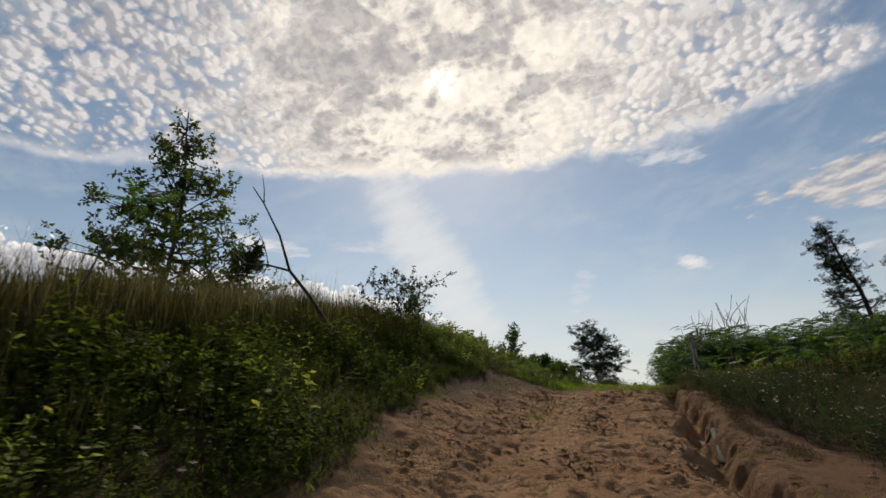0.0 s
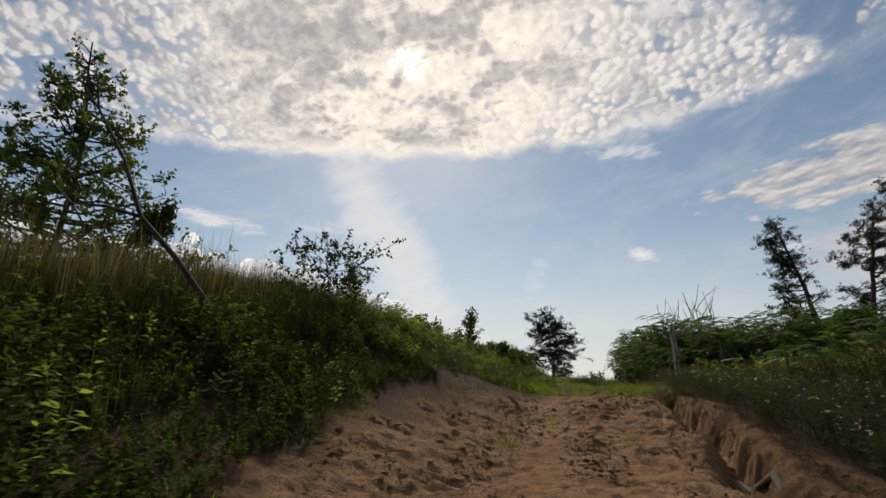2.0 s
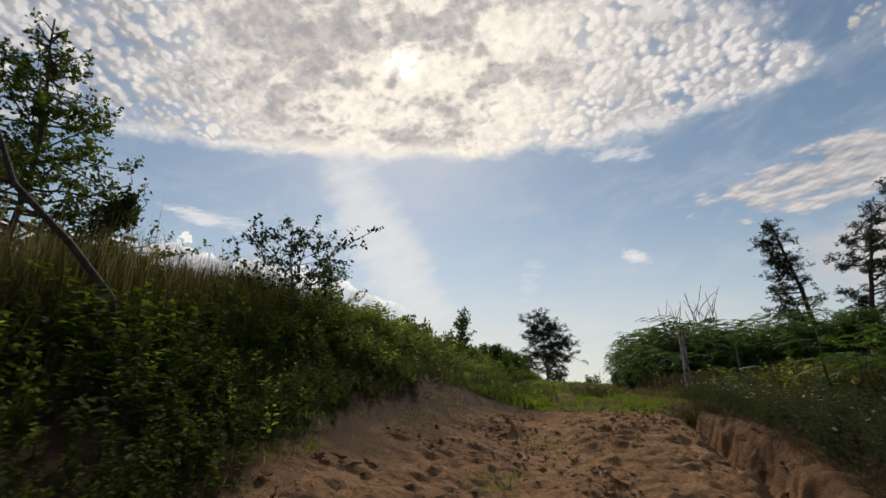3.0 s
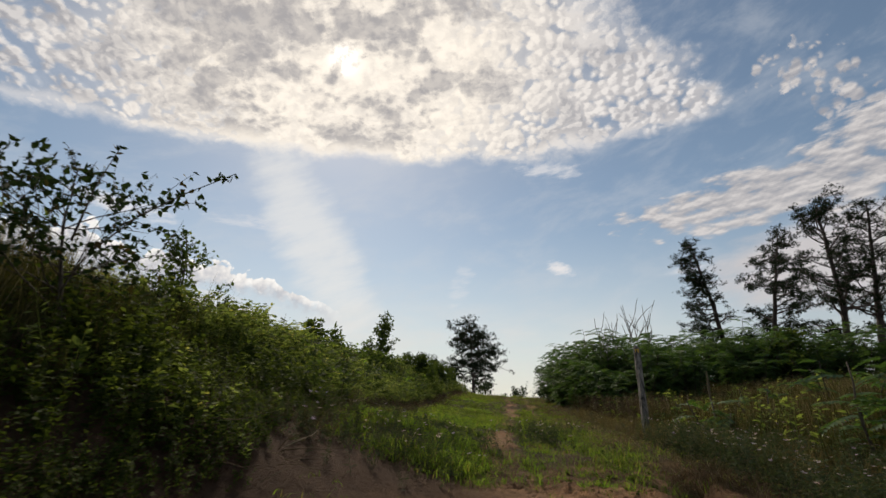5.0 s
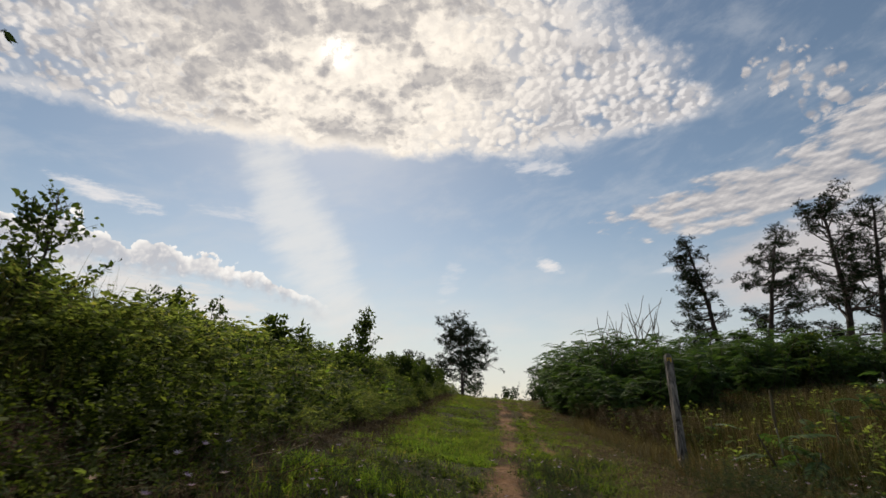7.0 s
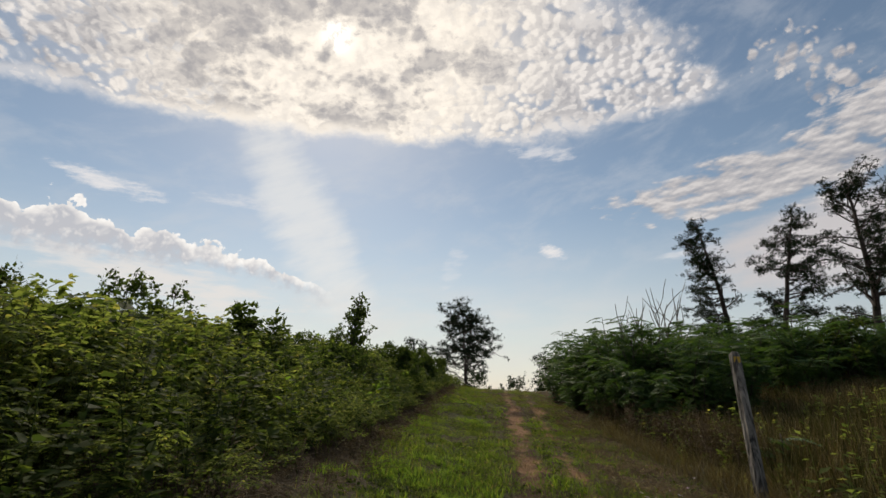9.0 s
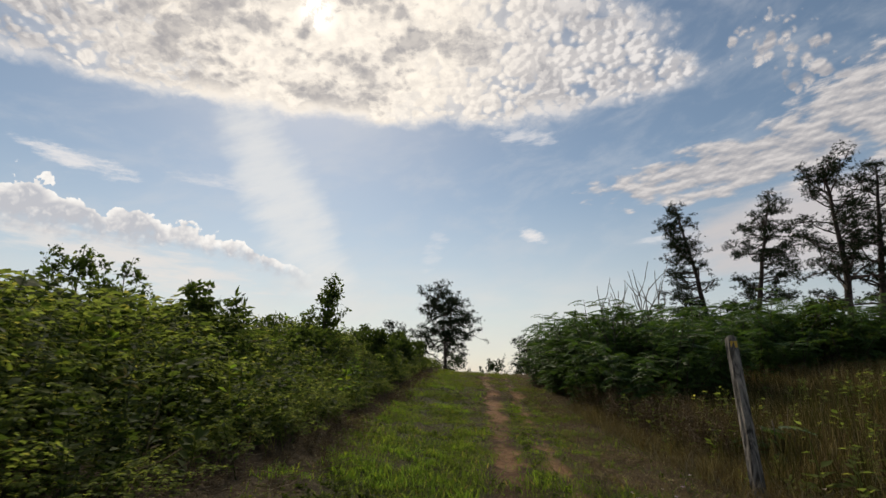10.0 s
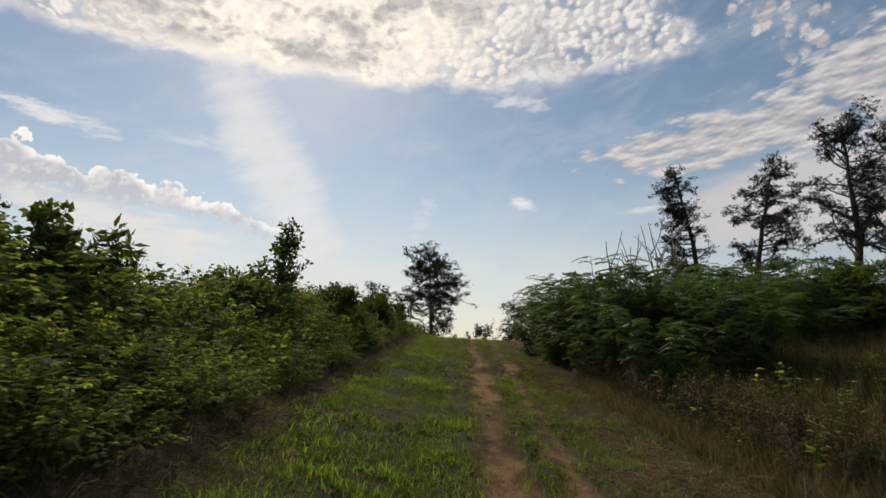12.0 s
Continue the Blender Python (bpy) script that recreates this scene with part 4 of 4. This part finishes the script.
def pine(at_, tall, wide, lean, label, first=0.3, limbs=30, flat=0.2, fork=0.0, tuft_size=0.55, top_wide=0.5, name="pine_tree", group="", side=None, dense=1.0):
    """A pitch pine: bare lower trunk, crooked limbs, needle tufts in plates."""
    reseed(int(2000 + 31 * abs(at_[0]) * 10 + 17 * at_[1]))
    root = thing(name, at_, label, "tree", group)
    wood, crown = Heap(), Heap()
    stems = []
    s = np.linspace(0, 1, 13)
    w = np.cumsum(rng.normal(0, 0.004 * tall, (13, 2)), 0)
    w -= w[0]
    main = np.stack([lean[0] * tall * s + w[:, 0], lean[1] * tall * s + w[:, 1], tall * s - 0.3], 1)
    wood.add(*tube(main, tall * (0.020 - 0.016 * s), 8))
    stems.append((main, limbs))
    if fork:
        k = 3
        alt = wander(main[k], (fork, 0.1, 1.0), tall * 0.55, 9, 0.10, 0.08)
        wood.add(*tube(alt, tall * np.linspace(0.011, 0.003, 10), 7))
        stems.append((alt, limbs // 2))
    for stem, count in stems:
        n = len(stem) - 1
        for i in range(count):
            u = first + (1 - first) * (i + rng.random()) / count if stem is main else rng.uniform(0.3, 1)
            j = min(u * n, n - 0.01)
            p = stem[int(j)] + (stem[int(j) + 1] - stem[int(j)]) * (j % 1)
            a = rng.uniform(0, 6.28)
            if side is not None and rng.random() < 0.88:
                a = side + rng.normal(0, 0.7)
            v = (u - first) / (1 - first)
            reach = wide * 0.5 * (top_wide + (1 - top_wide) * (1 - v)) * rng.uniform(0.45, 1.1) * (0.45 if v > 0.93 else 1)
            limb = wander(p, (math.cos(a), math.sin(a), flat + rng.uniform(-0.5, 0.6)), reach, 6, 0.22, 0.07)
            wood.add(*tube(limb, np.linspace(0.0052, 0.0014, 7) * tall * (1.1 - 0.5 * v), 5))
            nc = max(3, int((2.5 + reach * 1.3) * dense))
            t = (0.30 + 0.70 * rng.random(nc) ** 0.7) * 6
            t[0] = 6.0
            k = np.minimum(t.astype(int), 5)
            base = limb[k] + (limb[k + 1] - limb[k]) * (t - k)[:, None]
            off = rng.normal(0, 1, (nc, 3)) * np.array([0.75, 0.75, 0.55]) * tuft_size + np.array([0, 0, 0.25]) * tuft_size
            off[0] *= 0.3
            for b, o in zip(base, off):
                wood.add(*tube(np.array([b, b + o * 0.5 - np.array([0, 0, 0.06]), b + o]), (0.035, 0.022, 0.010), 3))
            per = 11
            c = np.repeat(base + off, per, 0) + rng.normal(0, 1, (nc * per, 3)) * np.array([0.34, 0.34, 0.20]) * tuft_size
            for q in range(4):
                m = np.arange(len(c)) % 4 == q
                n_ = int(m.sum())
                crown.many(*BRISTLES[q], c[m], yaws(rng.uniform(0, 6.28, n_), rng.normal(0, 0.4, n_)), tuft_size * rng.uniform(0.35, 0.65, n_))
        for _ in range(4 if stem is main else 1):
            u = rng.uniform(0.12, first)
            p = stem[int(u * n)]
            wood.add(*tube(wander(p, rng.normal(0, 1, 3) * np.array([1, 1, 0.3]), wide * 0.16, 4, 0.2), (0.05, 0.035, 0.025, 0.015, 0.008), 4))
    wood.make("trunk", BARK_PINE, root, shade=True)
    crown.make("crown", NEEDLES, root)
    return root


def on_ground(x, y, sink=0.05):
    return (x, y, float(height(x, y)) - sink)


def pines():
    pine(on_ground(-2.6, 66, 0.2), 10.6, 10.0, (-0.03, 0), "crooked dark pine standing alone behind the crest", 0.15, 44, 0.15, 0.4, 0.62, 0.65, dense=1.45)
    pine(on_ground(32.6, 74, 0.2), 24, 10.0, (-0.13, 0), "tall leaning dark pine with ragged limbs to one side", 0.30, 46, -0.15, 0, 0.7, 0.5, side=math.pi, group="pines past the field", dense=2.0)
    pine(on_ground(31.3, 66.5, 0.2), 21.5, 10.5, (0.22, 0), "tall straight dark pine with open layered limbs", 0.34, 38, 0.1, 0, 0.7, 0.6, group="pines past the field", dense=2.0)
    pine(on_ground(28.4, 47.5, 0.2), 17.0, 9.6, (0.035, 0), "large dense dark pine with a broad crown", 0.24, 50, 0.25, 0.0, 0.5, 0.7, group="pines past the field", dense=1.6)
    pine(on_ground(30.2, 48.5, 0.2), 17.2, 9.5, (0.16, 0), "large dense dark pine beside another", 0.30, 44, 0.3, 0.0, 0.5, 0.65, group="pines past the field", dense=1.6)
    pine(on_ground(5.6, 60, 0.2), 4.2, 5.0, (-0.05, 0), "small low pine behind the crest", 0.15, 18, 0.1, 0, 0.6, 0.5)
    pine(on_ground(-7.6, 56, 0.2), 4.6, 5.0, (0.05, 0), "small bushy pine behind the thicket", 0.2, 18, 0.1, 0, 0.6, 0.6)


pines()


def left_trees():
    broadleaf("young_oak_tree", on_ground(-18.9, 15), 11.9, 12.5, "young oak tree with an open green crown", LEAF_SHRUB, 0.20, 130, 8, 20, low=0.2, rise=(-0.15, 0.2), taper=1.2)
    broadleaf("oak_shrub", on_ground(-4.75, 10.3), 1.9, 3.0, "dark scrubby oak shrub with long bare twig tips", LEAF_OAK, 0.08, 28, 5, 14, low=0.1)
    broadleaf("slender_sapling", on_ground(-6.2, 27.8), 3.5, 2.7, "slender pointed young tree above the brambles", LEAF_SHRUB, 0.14, 80, 4, 9, narrow=True, low=0.12, template=LEAF, taper=1.0)
    broadleaf("pointed_sapling", on_ground(-5.6, 13.0), 2.0, 1.6, "pointed sapling with small dense leaves", LEAF_SHRUB, 0.08, 34, 4, 11, narrow=True, low=0.05)
    for x, y, tall, wide in ((-10.8, 23.0, 3.3, 4.0), (-8.8, 22.0, 2.7, 3.2), (-6.6, 20.5, 2.1, 2.6), (-12.5, 20.0, 3.0, 3.5), (-5.6, 25.0, 1.5, 2.2),
                             (-4.4, 29.5, 1.7, 2.4), (-4.2, 34.0, 1.6, 2.4), (-5.8, 33.0, 1.9, 2.6), (-3.9, 38.5, 1.5, 2.2), (-5.0, 41.0, 1.8, 2.6), (-8.5, 30.0, 2.0, 3.0), (-9.0, 17.5, 1.4, 2.6)):
        broadleaf("thicket_shrub", on_ground(x, y), tall, wide, "bushy green shrub rising from the bramble thicket", LEAF_SHRUB, 0.12, 38, 6, 16, low=0.05, group="shrubs of the thicket")
    broadleaf("slim_leaved_shrub", on_ground(-5.8, 21.2), 1.95, 1.7, "shrub with long narrow hanging leaves", LEAF_SHRUB, 0.22, 22, 3, 9, narrow=True, template=SLIM)
    broadleaf("field_shrub", on_ground(13.9, 32), 3.0, 4.2, "dark green rounded shrub behind the sumac thicket", LEAF_SHRUB, 0.16, 46, 6, 16, low=0.08)
    broadleaf("bank_shrub", on_ground(-13.5, 13), 4.4, 3.6, "dark dense shrub on the bank beside the oak", LEAF_OAK, 0.13, 44, 6, 16, low=0.2, narrow=True)
    for x, y, tall, wide in ((-1.4, 47, 1.6, 3.0), (1.6, 50, 1.5, 3.0), (3.6, 47, 1.3, 2.6), (-4.5, 48, 1.8, 3.2), (6.0, 46, 1.8, 3.2)):
        broadleaf("crest_shrub", on_ground(x, y, 0.2), tall, wide, "dark low shrub on the far side of the crest", LEAF_OAK, 0.15, 22, 4, 12, group="shrubs on the crest")


left_trees()


def sumac(at_, tall, label, fronds=26, group="sumac thicket", spread=0.9):
    reseed(int(3000 + 31 * at_[0] * 10 + 17 * at_[1]))
    root = thing("sumac_shrub", at_, label, "shrub", group)
    wood, crown = Heap(), Heap()
    leaf = [frond(10, rng.uniform(0.5, 1.25)) for _ in range(3)]
    stems = max(3, int(tall * 2))
    for i in range(stems):
        a = rng.uniform(0, 6.28)
        st = wander((0.12 * math.cos(a), 0.12 * math.sin(a), -0.05), (spread * 0.5 * math.cos(a), spread * 0.5 * math.sin(a), 1), tall * rng.uniform(0.55, 0.92), 6, 0.1, 0.05)
        wood.add(*tube(st, np.linspace(0.02, 0.008, 7), 5))
        n = max(4, fronds // stems)
        t = (1 - rng.random(n) ** 1.3 * 0.92) * 6
        k = np.minimum(t.astype(int), 5)
        p = st[k] + (st[k + 1] - st[k]) * (t - k)[:, None]
        b = rng.uniform(0, 6.28, n)
        d = np.stack([np.cos(b), np.sin(b), rng.uniform(-0.15, 0.45, n)], 1)
        for q in range(3):
            m = np.arange(n) % 3 == q
            crown.many(*leaf[q], p[m], frames(d[m], rng.normal(0, 0.2, m.sum())), rng.uniform(0.40, 0.66, m.sum()) * min(1.0, 0.5 + tall * 0.25))
    wood.make("stem", BARK, root, shade=True)
    crown.make("foliage", LEAF_SUMAC, root)
    return root


def sumacs():
    label = "dense dark green sumac with drooping feathered leaves"
    protos = [sumac(on_ground(4.4, 29.5), 4.0, label, 230), sumac(on_ground(5.9, 29.0), 4.2, label, 240), sumac(on_ground(3.7, 27.0), 2.8, label, 170)]
    places = []
    reseed(41)
    for _ in range(900):
        x, y = rng.uniform(2.2, 19), rng.uniform(23, 38)
        front = np.interp(x, [2.6, 3.5, 6, 9, 17], [25.5, 24.0, 26.0, 28.5, 31])
        if y < front or (x < 3.1 and y < 27) or (x < 2.6 and y < 30.5):
            continue
        if all(math.hypot(x - a, y - b) > 0.95 for a, b in places + [(4.4, 29.5), (5.9, 29.0), (3.7, 27.0)]):
            places.append((x, y))
    for i, (x, y) in enumerate(places[:96]):
        top = np.interp(x, [2.2, 3.0, 4.2, 5.4, 7.0, 10, 17], [0.46, 0.76, 1.0, 1.02, 0.95, 0.92, 0.98]) * np.interp(y - np.interp(x, [3, 9, 17], [0, 3, 5]), [22.5, 25, 28], [0.6, 0.85, 1.0])
        copy_thing(protos[i % 3], pose(*on_ground(x, y), 0, 0, rng.uniform(0, 360)) @ Matrix.Scale(float(top * rng.uniform(0.9, 1.1)), 4))
    for x, y, tall in ((2.75, 15.3, 1.2), (3.3, 12.5, 1.6), (4.2, 13.4, 1.7), (5.2, 12.8, 1.7), (5.8, 14.6, 1.7), (4.9, 11.2, 1.5), (6.4, 12.0, 1.7), (4.6, 17.5, 1.2), (6.6, 17.0, 1.5), (3.4, 19.5, 1.1), (7.5, 19.5, 1.6)):
        sumac(on_ground(x, y), tall, "young light green sumac standing in the grass", 24, "young sumacs", 0.5)


sumacs()


def dead_things():
    reseed(42)
    # bare leaning branch on the bank
    root = thing("dead_branch", (-4.88, 7.21, float(height(-4.88, 7.21))), "bare dead forked branch leaning out of the bank", "branch")
    b = np.array([-4.88, 7.21, float(height(-4.88, 7.21))])
    pts = np.array([(-4.80, 7.4, b[2] - 0.1), (-4.88, 7.21, 3.23), (-5.0, 6.8, 3.65), (-5.15, 6.34, 4.04), (-5.2, 6.05, 4.6), (-5.35, 5.75, 5.1), (-5.45, 5.55, 5.35)]) - b
    limb_ob = mesh_object("limb", *tube(pts, (0.04, 0.036, 0.032, 0.026, 0.018, 0.012, 0.008), 6), BARK_DEAD, root, shade=True)
    side = np.array([(-5.15, 6.34, 4.04), (-5.5, 6.2, 4.15), (-5.9, 6.1, 4.2), (-6.2, 6.1, 4.45)]) - b
    mesh_object("fork", *tube(side, (0.022, 0.018, 0.012, 0.006), 5), BARK_DEAD, limb_ob, shade=True)
    twig = np.array([(-5.35, 5.75, 5.1), (-5.25, 5.6, 5.3), (-5.28, 5.55, 5.55)]) - b
    mesh_object("twig", *tube(twig, (0.011, 0.008, 0.004), 4), BARK_DEAD, limb_ob)
    twig = np.array([(-5.5, 6.2, 4.15), (-5.55, 6.1, 4.5), (-5.7, 6.05, 4.8)]) - b
    mesh_object("twig", *tube(twig, (0.011, 0.008, 0.004), 4), BARK_DEAD, limb_ob)

    # tall pale seed stalk in the field
    r = thing("mullein_stalk", on_ground(3.2, 16.4), "tall pale dry mullein stalk standing in the grass", "plant")
    st = np.array([(0, 0, -0.05), (0.01, 0, 0.5), (-0.01, 0.01, 0.9), (0.0, 0.0, 1.3)])
    mesh_object("stem", *tube(st, (0.012, 0.011, 0.01, 0.008), 6), GREY_TWIG, r, shade=True)
    mesh_object("seed_spike", *tube(np.array([(0, 0, 0.85), (-0.005, 0.01, 1.0), (0.005, 0, 1.2), (0, 0, 1.36)]), (0.018, 0.026, 0.022, 0.01), 7), GRASS_PALE, r, "pale brown seed spike", shade=True)

    # bare sumac tops over the thicket
    for i, (x, y, tall) in enumerate(((4.7, 30.2, 4.2), (5.2, 30.0, 4.4), (5.5, 29.8, 4.5), (6.3, 30.6, 4.6), (6.8, 31.2, 4.8), (4.3, 29.4, 3.9), (7.0, 31.0, 4.6))):
        r = thing("dead_sumac", on_ground(x, y), "bare grey dead sumac stem with antler twigs", "shrub", "dead sumac stems")
        h = Heap()
        st = wander((0, 0, -0.05), (rng.normal(0, 0.1), 0, 1), tall * 0.75, 6, 0.06)
        h.add(*tube(st, np.linspace(0.03, 0.02, 7), 5))
        for _ in range(5):
            h.add(*tube(wander(st[rng.integers(4, 7)], (rng.normal(0, 0.5), rng.normal(0, 0.4), 1), tall * rng.uniform(0.2, 0.36), 4, 0.12, 0.1), np.linspace(0.022, 0.011, 5), 4))
        h.make("stem", GREY_TWIG, r)

    # weathered fence post
    root = thing("fence_post", on_ground(2.34, 17.75), "weathered grey wooden fence post with a yellow painted top", "post")
    base = Vector(root.location)
    bm = bmesh.new()
    n, rings = 14, 16
    rows_ = []
    for i in range(rings + 1):
        t = i / rings
        c = Vector((0.11 * t - 0.01, 0.32 * t, 2.08 * t - 0.05))
        row = []
        for j in range(n):
            a = j * 2 * math.pi / n
            r = 0.078 * (1 - 0.12 * t) * (1 + 0.14 * math.sin(3 * a + 1) + 0.06 * math.sin(7 * a + 9 * t) + 0.05 * noise.noise((math.cos(a) * 2, math.sin(a) * 2, t * 6)))
            row.append(bm.verts.new(c + Vector((r * math.cos(a), r * math.sin(a), 0.05 * math.cos(a + 2) * (i == rings)))))
        rows_.append(row)
    for a, b2 in zip(rows_, rows_[1:]):
        for j in range(n):
            bm.faces.new((a[j], a[(j + 1) % n], b2[(j + 1) % n], b2[j]))
    bm.faces.new(rows_[-1])
    me = bpy.data.meshes.new("shaft")
    bm.to_mesh(me)
    bm.free()
    me.materials.append(POST_WOOD)
    shaft = new("shaft", me)
    shaft.parent = root
    c = np.array((0.097, 0.31, 1.97))
    a = np.linspace(4.0, 5.1, 8)
    V = np.concatenate([np.stack([c[0] + 0.079 * np.cos(a), c[1] + 0.079 * np.sin(a), np.full(8, c[2] - 0.055)], 1), np.stack([c[0] + 0.0795 * np.cos(a), c[1] + 0.0795 * np.sin(a), np.full(8, c[2] + 0.03)], 1)])
    F = [f for i in range(7) for f in ((i, i + 1, i + 9), (i, i + 9, i + 8))]
    mesh_object("paint_mark", V, F, YELLOW, shaft, "yellow paint mark")


dead_things()


def small_things():
    reseed(43)
    # long bare twig of the oak shrub that reaches over the track
    b = np.array([-4.75, 10.3, float(height(-4.75, 10.3)) - 0.05])
    oak = bpy.data.objects["oak_shrub"]
    for pts in ([(-4.7, 10.3, 4.2), (-4.3, 10.3, 4.55), (-3.9, 10.35, 4.8), (-3.45, 10.4, 5.02)], [(-4.8, 10.2, 4.3), (-4.6, 10.1, 4.8), (-4.45, 10.1, 5.2)]):
        pts = np.array(pts) - b
        twig_ob = mesh_object("twig", *tube(pts, np.linspace(0.012, 0.004, len(pts)), 4), BARK, oak)
        h = Heap()
        u = np.concatenate([rng.uniform(0.35, 1.0, 12), rng.uniform(0.85, 1.0, 10)]) * (len(pts) - 1)
        kk = np.minimum(u.astype(int), len(pts) - 2)
        pos = pts[kk] + (pts[kk + 1] - pts[kk]) * (u - kk)[:, None]
        h.many(*LEAF, pos, frames(rng.normal(0, 1, (22, 3)), rng.uniform(0, 6, 22)), rng.uniform(0.05, 0.09, 22))
        h.make("twig_leaves", LEAF_OAK, twig_ob)

    # clods of sand
    h = Heap()
    ico = bmesh.new()
    bmesh.ops.create_icosphere(ico, subdivisions=1, radius=1)
    V = np.array([v.co[:] for v in ico.verts])
    F = np.array([[v.index for v in f.verts] for f in ico.faces])
    ico.free()
    x, y = spots(32000, (-3.2, 2.6, 2.6, 12.6), lambda x, y: smooth(sand_mask(x, y), 0.2, 0.6) * np.clip(0.30 + 0.9 * vnoise(x, y, 0.55, 91), 0.04, 1) * (1 - 0.8 * np.exp(-((x + 1.05) / 0.3) ** 2)))
    n = len(x)
    size = np.stack([rng.uniform(0.5, 1.3, n), rng.uniform(0.5, 1.3, n), rng.uniform(0.14, 0.32, n)], 1) * (0.010 + 0.040 * rng.random(n) ** 4)[:, None]
    for q in range(4):
        W = V * rng.uniform(0.7, 1.25, (len(V), 1))
        m = np.arange(n) % 4 == q
        h.many(W, F, np.stack([x, y, height(x, y)], 1)[m], yaws(rng.uniform(0, 6.28, n), rng.normal(0, 0.5, n))[m], size[m])
    ob = h.make("sand_clods", GROUND)
    at = ob.data.color_attributes.new("cover", "FLOAT_COLOR", "POINT")
    at.data.foreach_set("color", np.repeat(np.stack([np.clip(rng.uniform(0.72, 1.0, len(ob.data.vertices) // 12), 0, 1), np.zeros(len(ob.data.vertices) // 12), np.ones(len(ob.data.vertices) // 12), np.ones(len(ob.data.vertices) // 12)], 1), 12, 0).astype(np.float32).ravel())
    tagged(ob, "loose brown clods of damp sand on the slope", "clods", kind="stuff")

    # bare root in the gully
    g = [(1.0, 9.0), (1.05, 8.5), (1.12, 8.0), (1.08, 7.5), (1.2, 7.1)]
    pts = np.array([(x, y, float(height(x, y)) + 0.03) for x, y in g])
    r = thing("bare_root", tuple(pts[0]), "thick bare root lying in the sandy gully", "root")
    mesh_object("root", *tube(pts - pts[0], (0.02, 0.035, 0.045, 0.04, 0.02), 7), BARK, r, shade=True)

    # dark tussock hanging over the head of the gully
    h = Heap()
    tf = [tuft(14, 0.2, 0.008, (0.6, 1.8)) for _ in range(3)]
    scatter(h, tf, rng.normal(1.25, 0.22, 160), rng.normal(12.3, 0.3, 160), 0.26, 0.5)
    y = rng.uniform(6.5, 12.4, 420)
    scatter(h, tf, gully_x(y) + np.interp(y, [6.5, 9, 12], [0.85, 0.5, 0.38]) + rng.normal(0, 0.08, 420), y, 0.16, 0.6)
    tagged(h.make("grass_tussock", LITTER), "dark dead grass tussock over the gully head", "grass", kind="stuff")

    # dead stems lying at the foot of the thicket and on the dark soil
    h = Heap()
    stick = tube(np.array([(0, 0, 0), (0.05, 0.35, 0.03), (0, 0.7, 0.0), (-0.06, 1.0, 0.04)]), (0.008, 0.007, 0.006, 0.004), 3)
    x, y = spots(6500, (-4.2, 3.6, 9.2, 32), lambda x, y: np.clip(smooth(0.7 - np.abs(x - thicket_edge(y) - 0.1), 0, 0.4) * smooth(y, 9.2, 10) + 0.5 * smooth(x, 1.0, 1.8) * smooth(y, 12, 13), 0, 1))
    n = len(x)
    h.many(*stick, np.stack([x, y, height(x, y) + 0.02], 1), yaws(rng.uniform(0, 6.28, n), rng.normal(0.1, 0.15, n)), rng.uniform(0.15, 0.6, n))
    tagged(h.make("dead_stems", LITTER), "brown dead stems littering the track edges", "litter", kind="stuff")

    # fresh ferny weeds beside the post and the near field
    h = Heap()
    fresh = [herb(26, LEAF, 0.2) for _ in range(3)]
    x, y = spots(110, (2.3, 5.2, 12.5, 22), lambda x, y: 0.25 + 0.6 * (vnoise(x, y, 0.9, 97) > 0.2))
    scatter(h, fresh, x, y, 0.42, 0.3)
    tagged(h.make("fresh_weeds", LEAF_BRAMBLE), "light green young weeds about the fence post", "weeds", kind="stuff")

    # brown withered shrub-weeds before the sumacs
    h = Heap()
    dry = [herb(70, SLIM, 0.10) for _ in range(3)]
    x, y = spots(560, (2.3, 4.6, 19.5, 27.5), lambda x, y: smooth(0.9 - np.abs(x - np.interp(y, [19.5, 22, 25.6, 27.5], [3.2, 3.2, 3.1, 2.9])), 0, 0.5))
    scatter(h, dry, x, y, 0.75, 0.25)
    x, y = spots(1500, (-4.3, -2.2, 10.5, 36), lambda x, y: smooth(0.55 - np.abs(x - thicket_edge(y) - 0.2), 0, 0.3))
    scatter(h, dry, x, y, 0.26, 0.5)
    tagged(h.make("withered_weeds", LITTER), "brown withered weeds along the sumacs and brambles", "weeds", kind="stuff")

    # bent leaf stalk of a young sumac on the bank
    r = thing("bank_sumac", on_ground(-5.4, 3.2), "leaning young sumac with few feathered leaves on the bank", "shrub")
    st = np.array([(0, 0, -0.1), (-0.05, 0.05, 0.8), (0.08, 0.16, 1.5), (0.30, 0.3, 1.95)])
    mesh_object("stem", *tube(st, (0.02, 0.016, 0.012, 0.008), 5), BARK, r, shade=True)
    h = Heap()
    lf = frond(9, 0.6)
    a = np.array([0.3, 1.4, 2.6, 4.0, 5.2])
    h.many(*lf, np.tile(st[-1], (5, 1)), frames(np.stack([np.cos(a), np.sin(a), np.array([0.5, 0.9, 0.2, 0.3, 0.6])], 1)), np.array([0.45, 0.4, 0.4, 0.35, 0.4]))
    h.make("foliage", LEAF_SUMAC, r)


small_things()
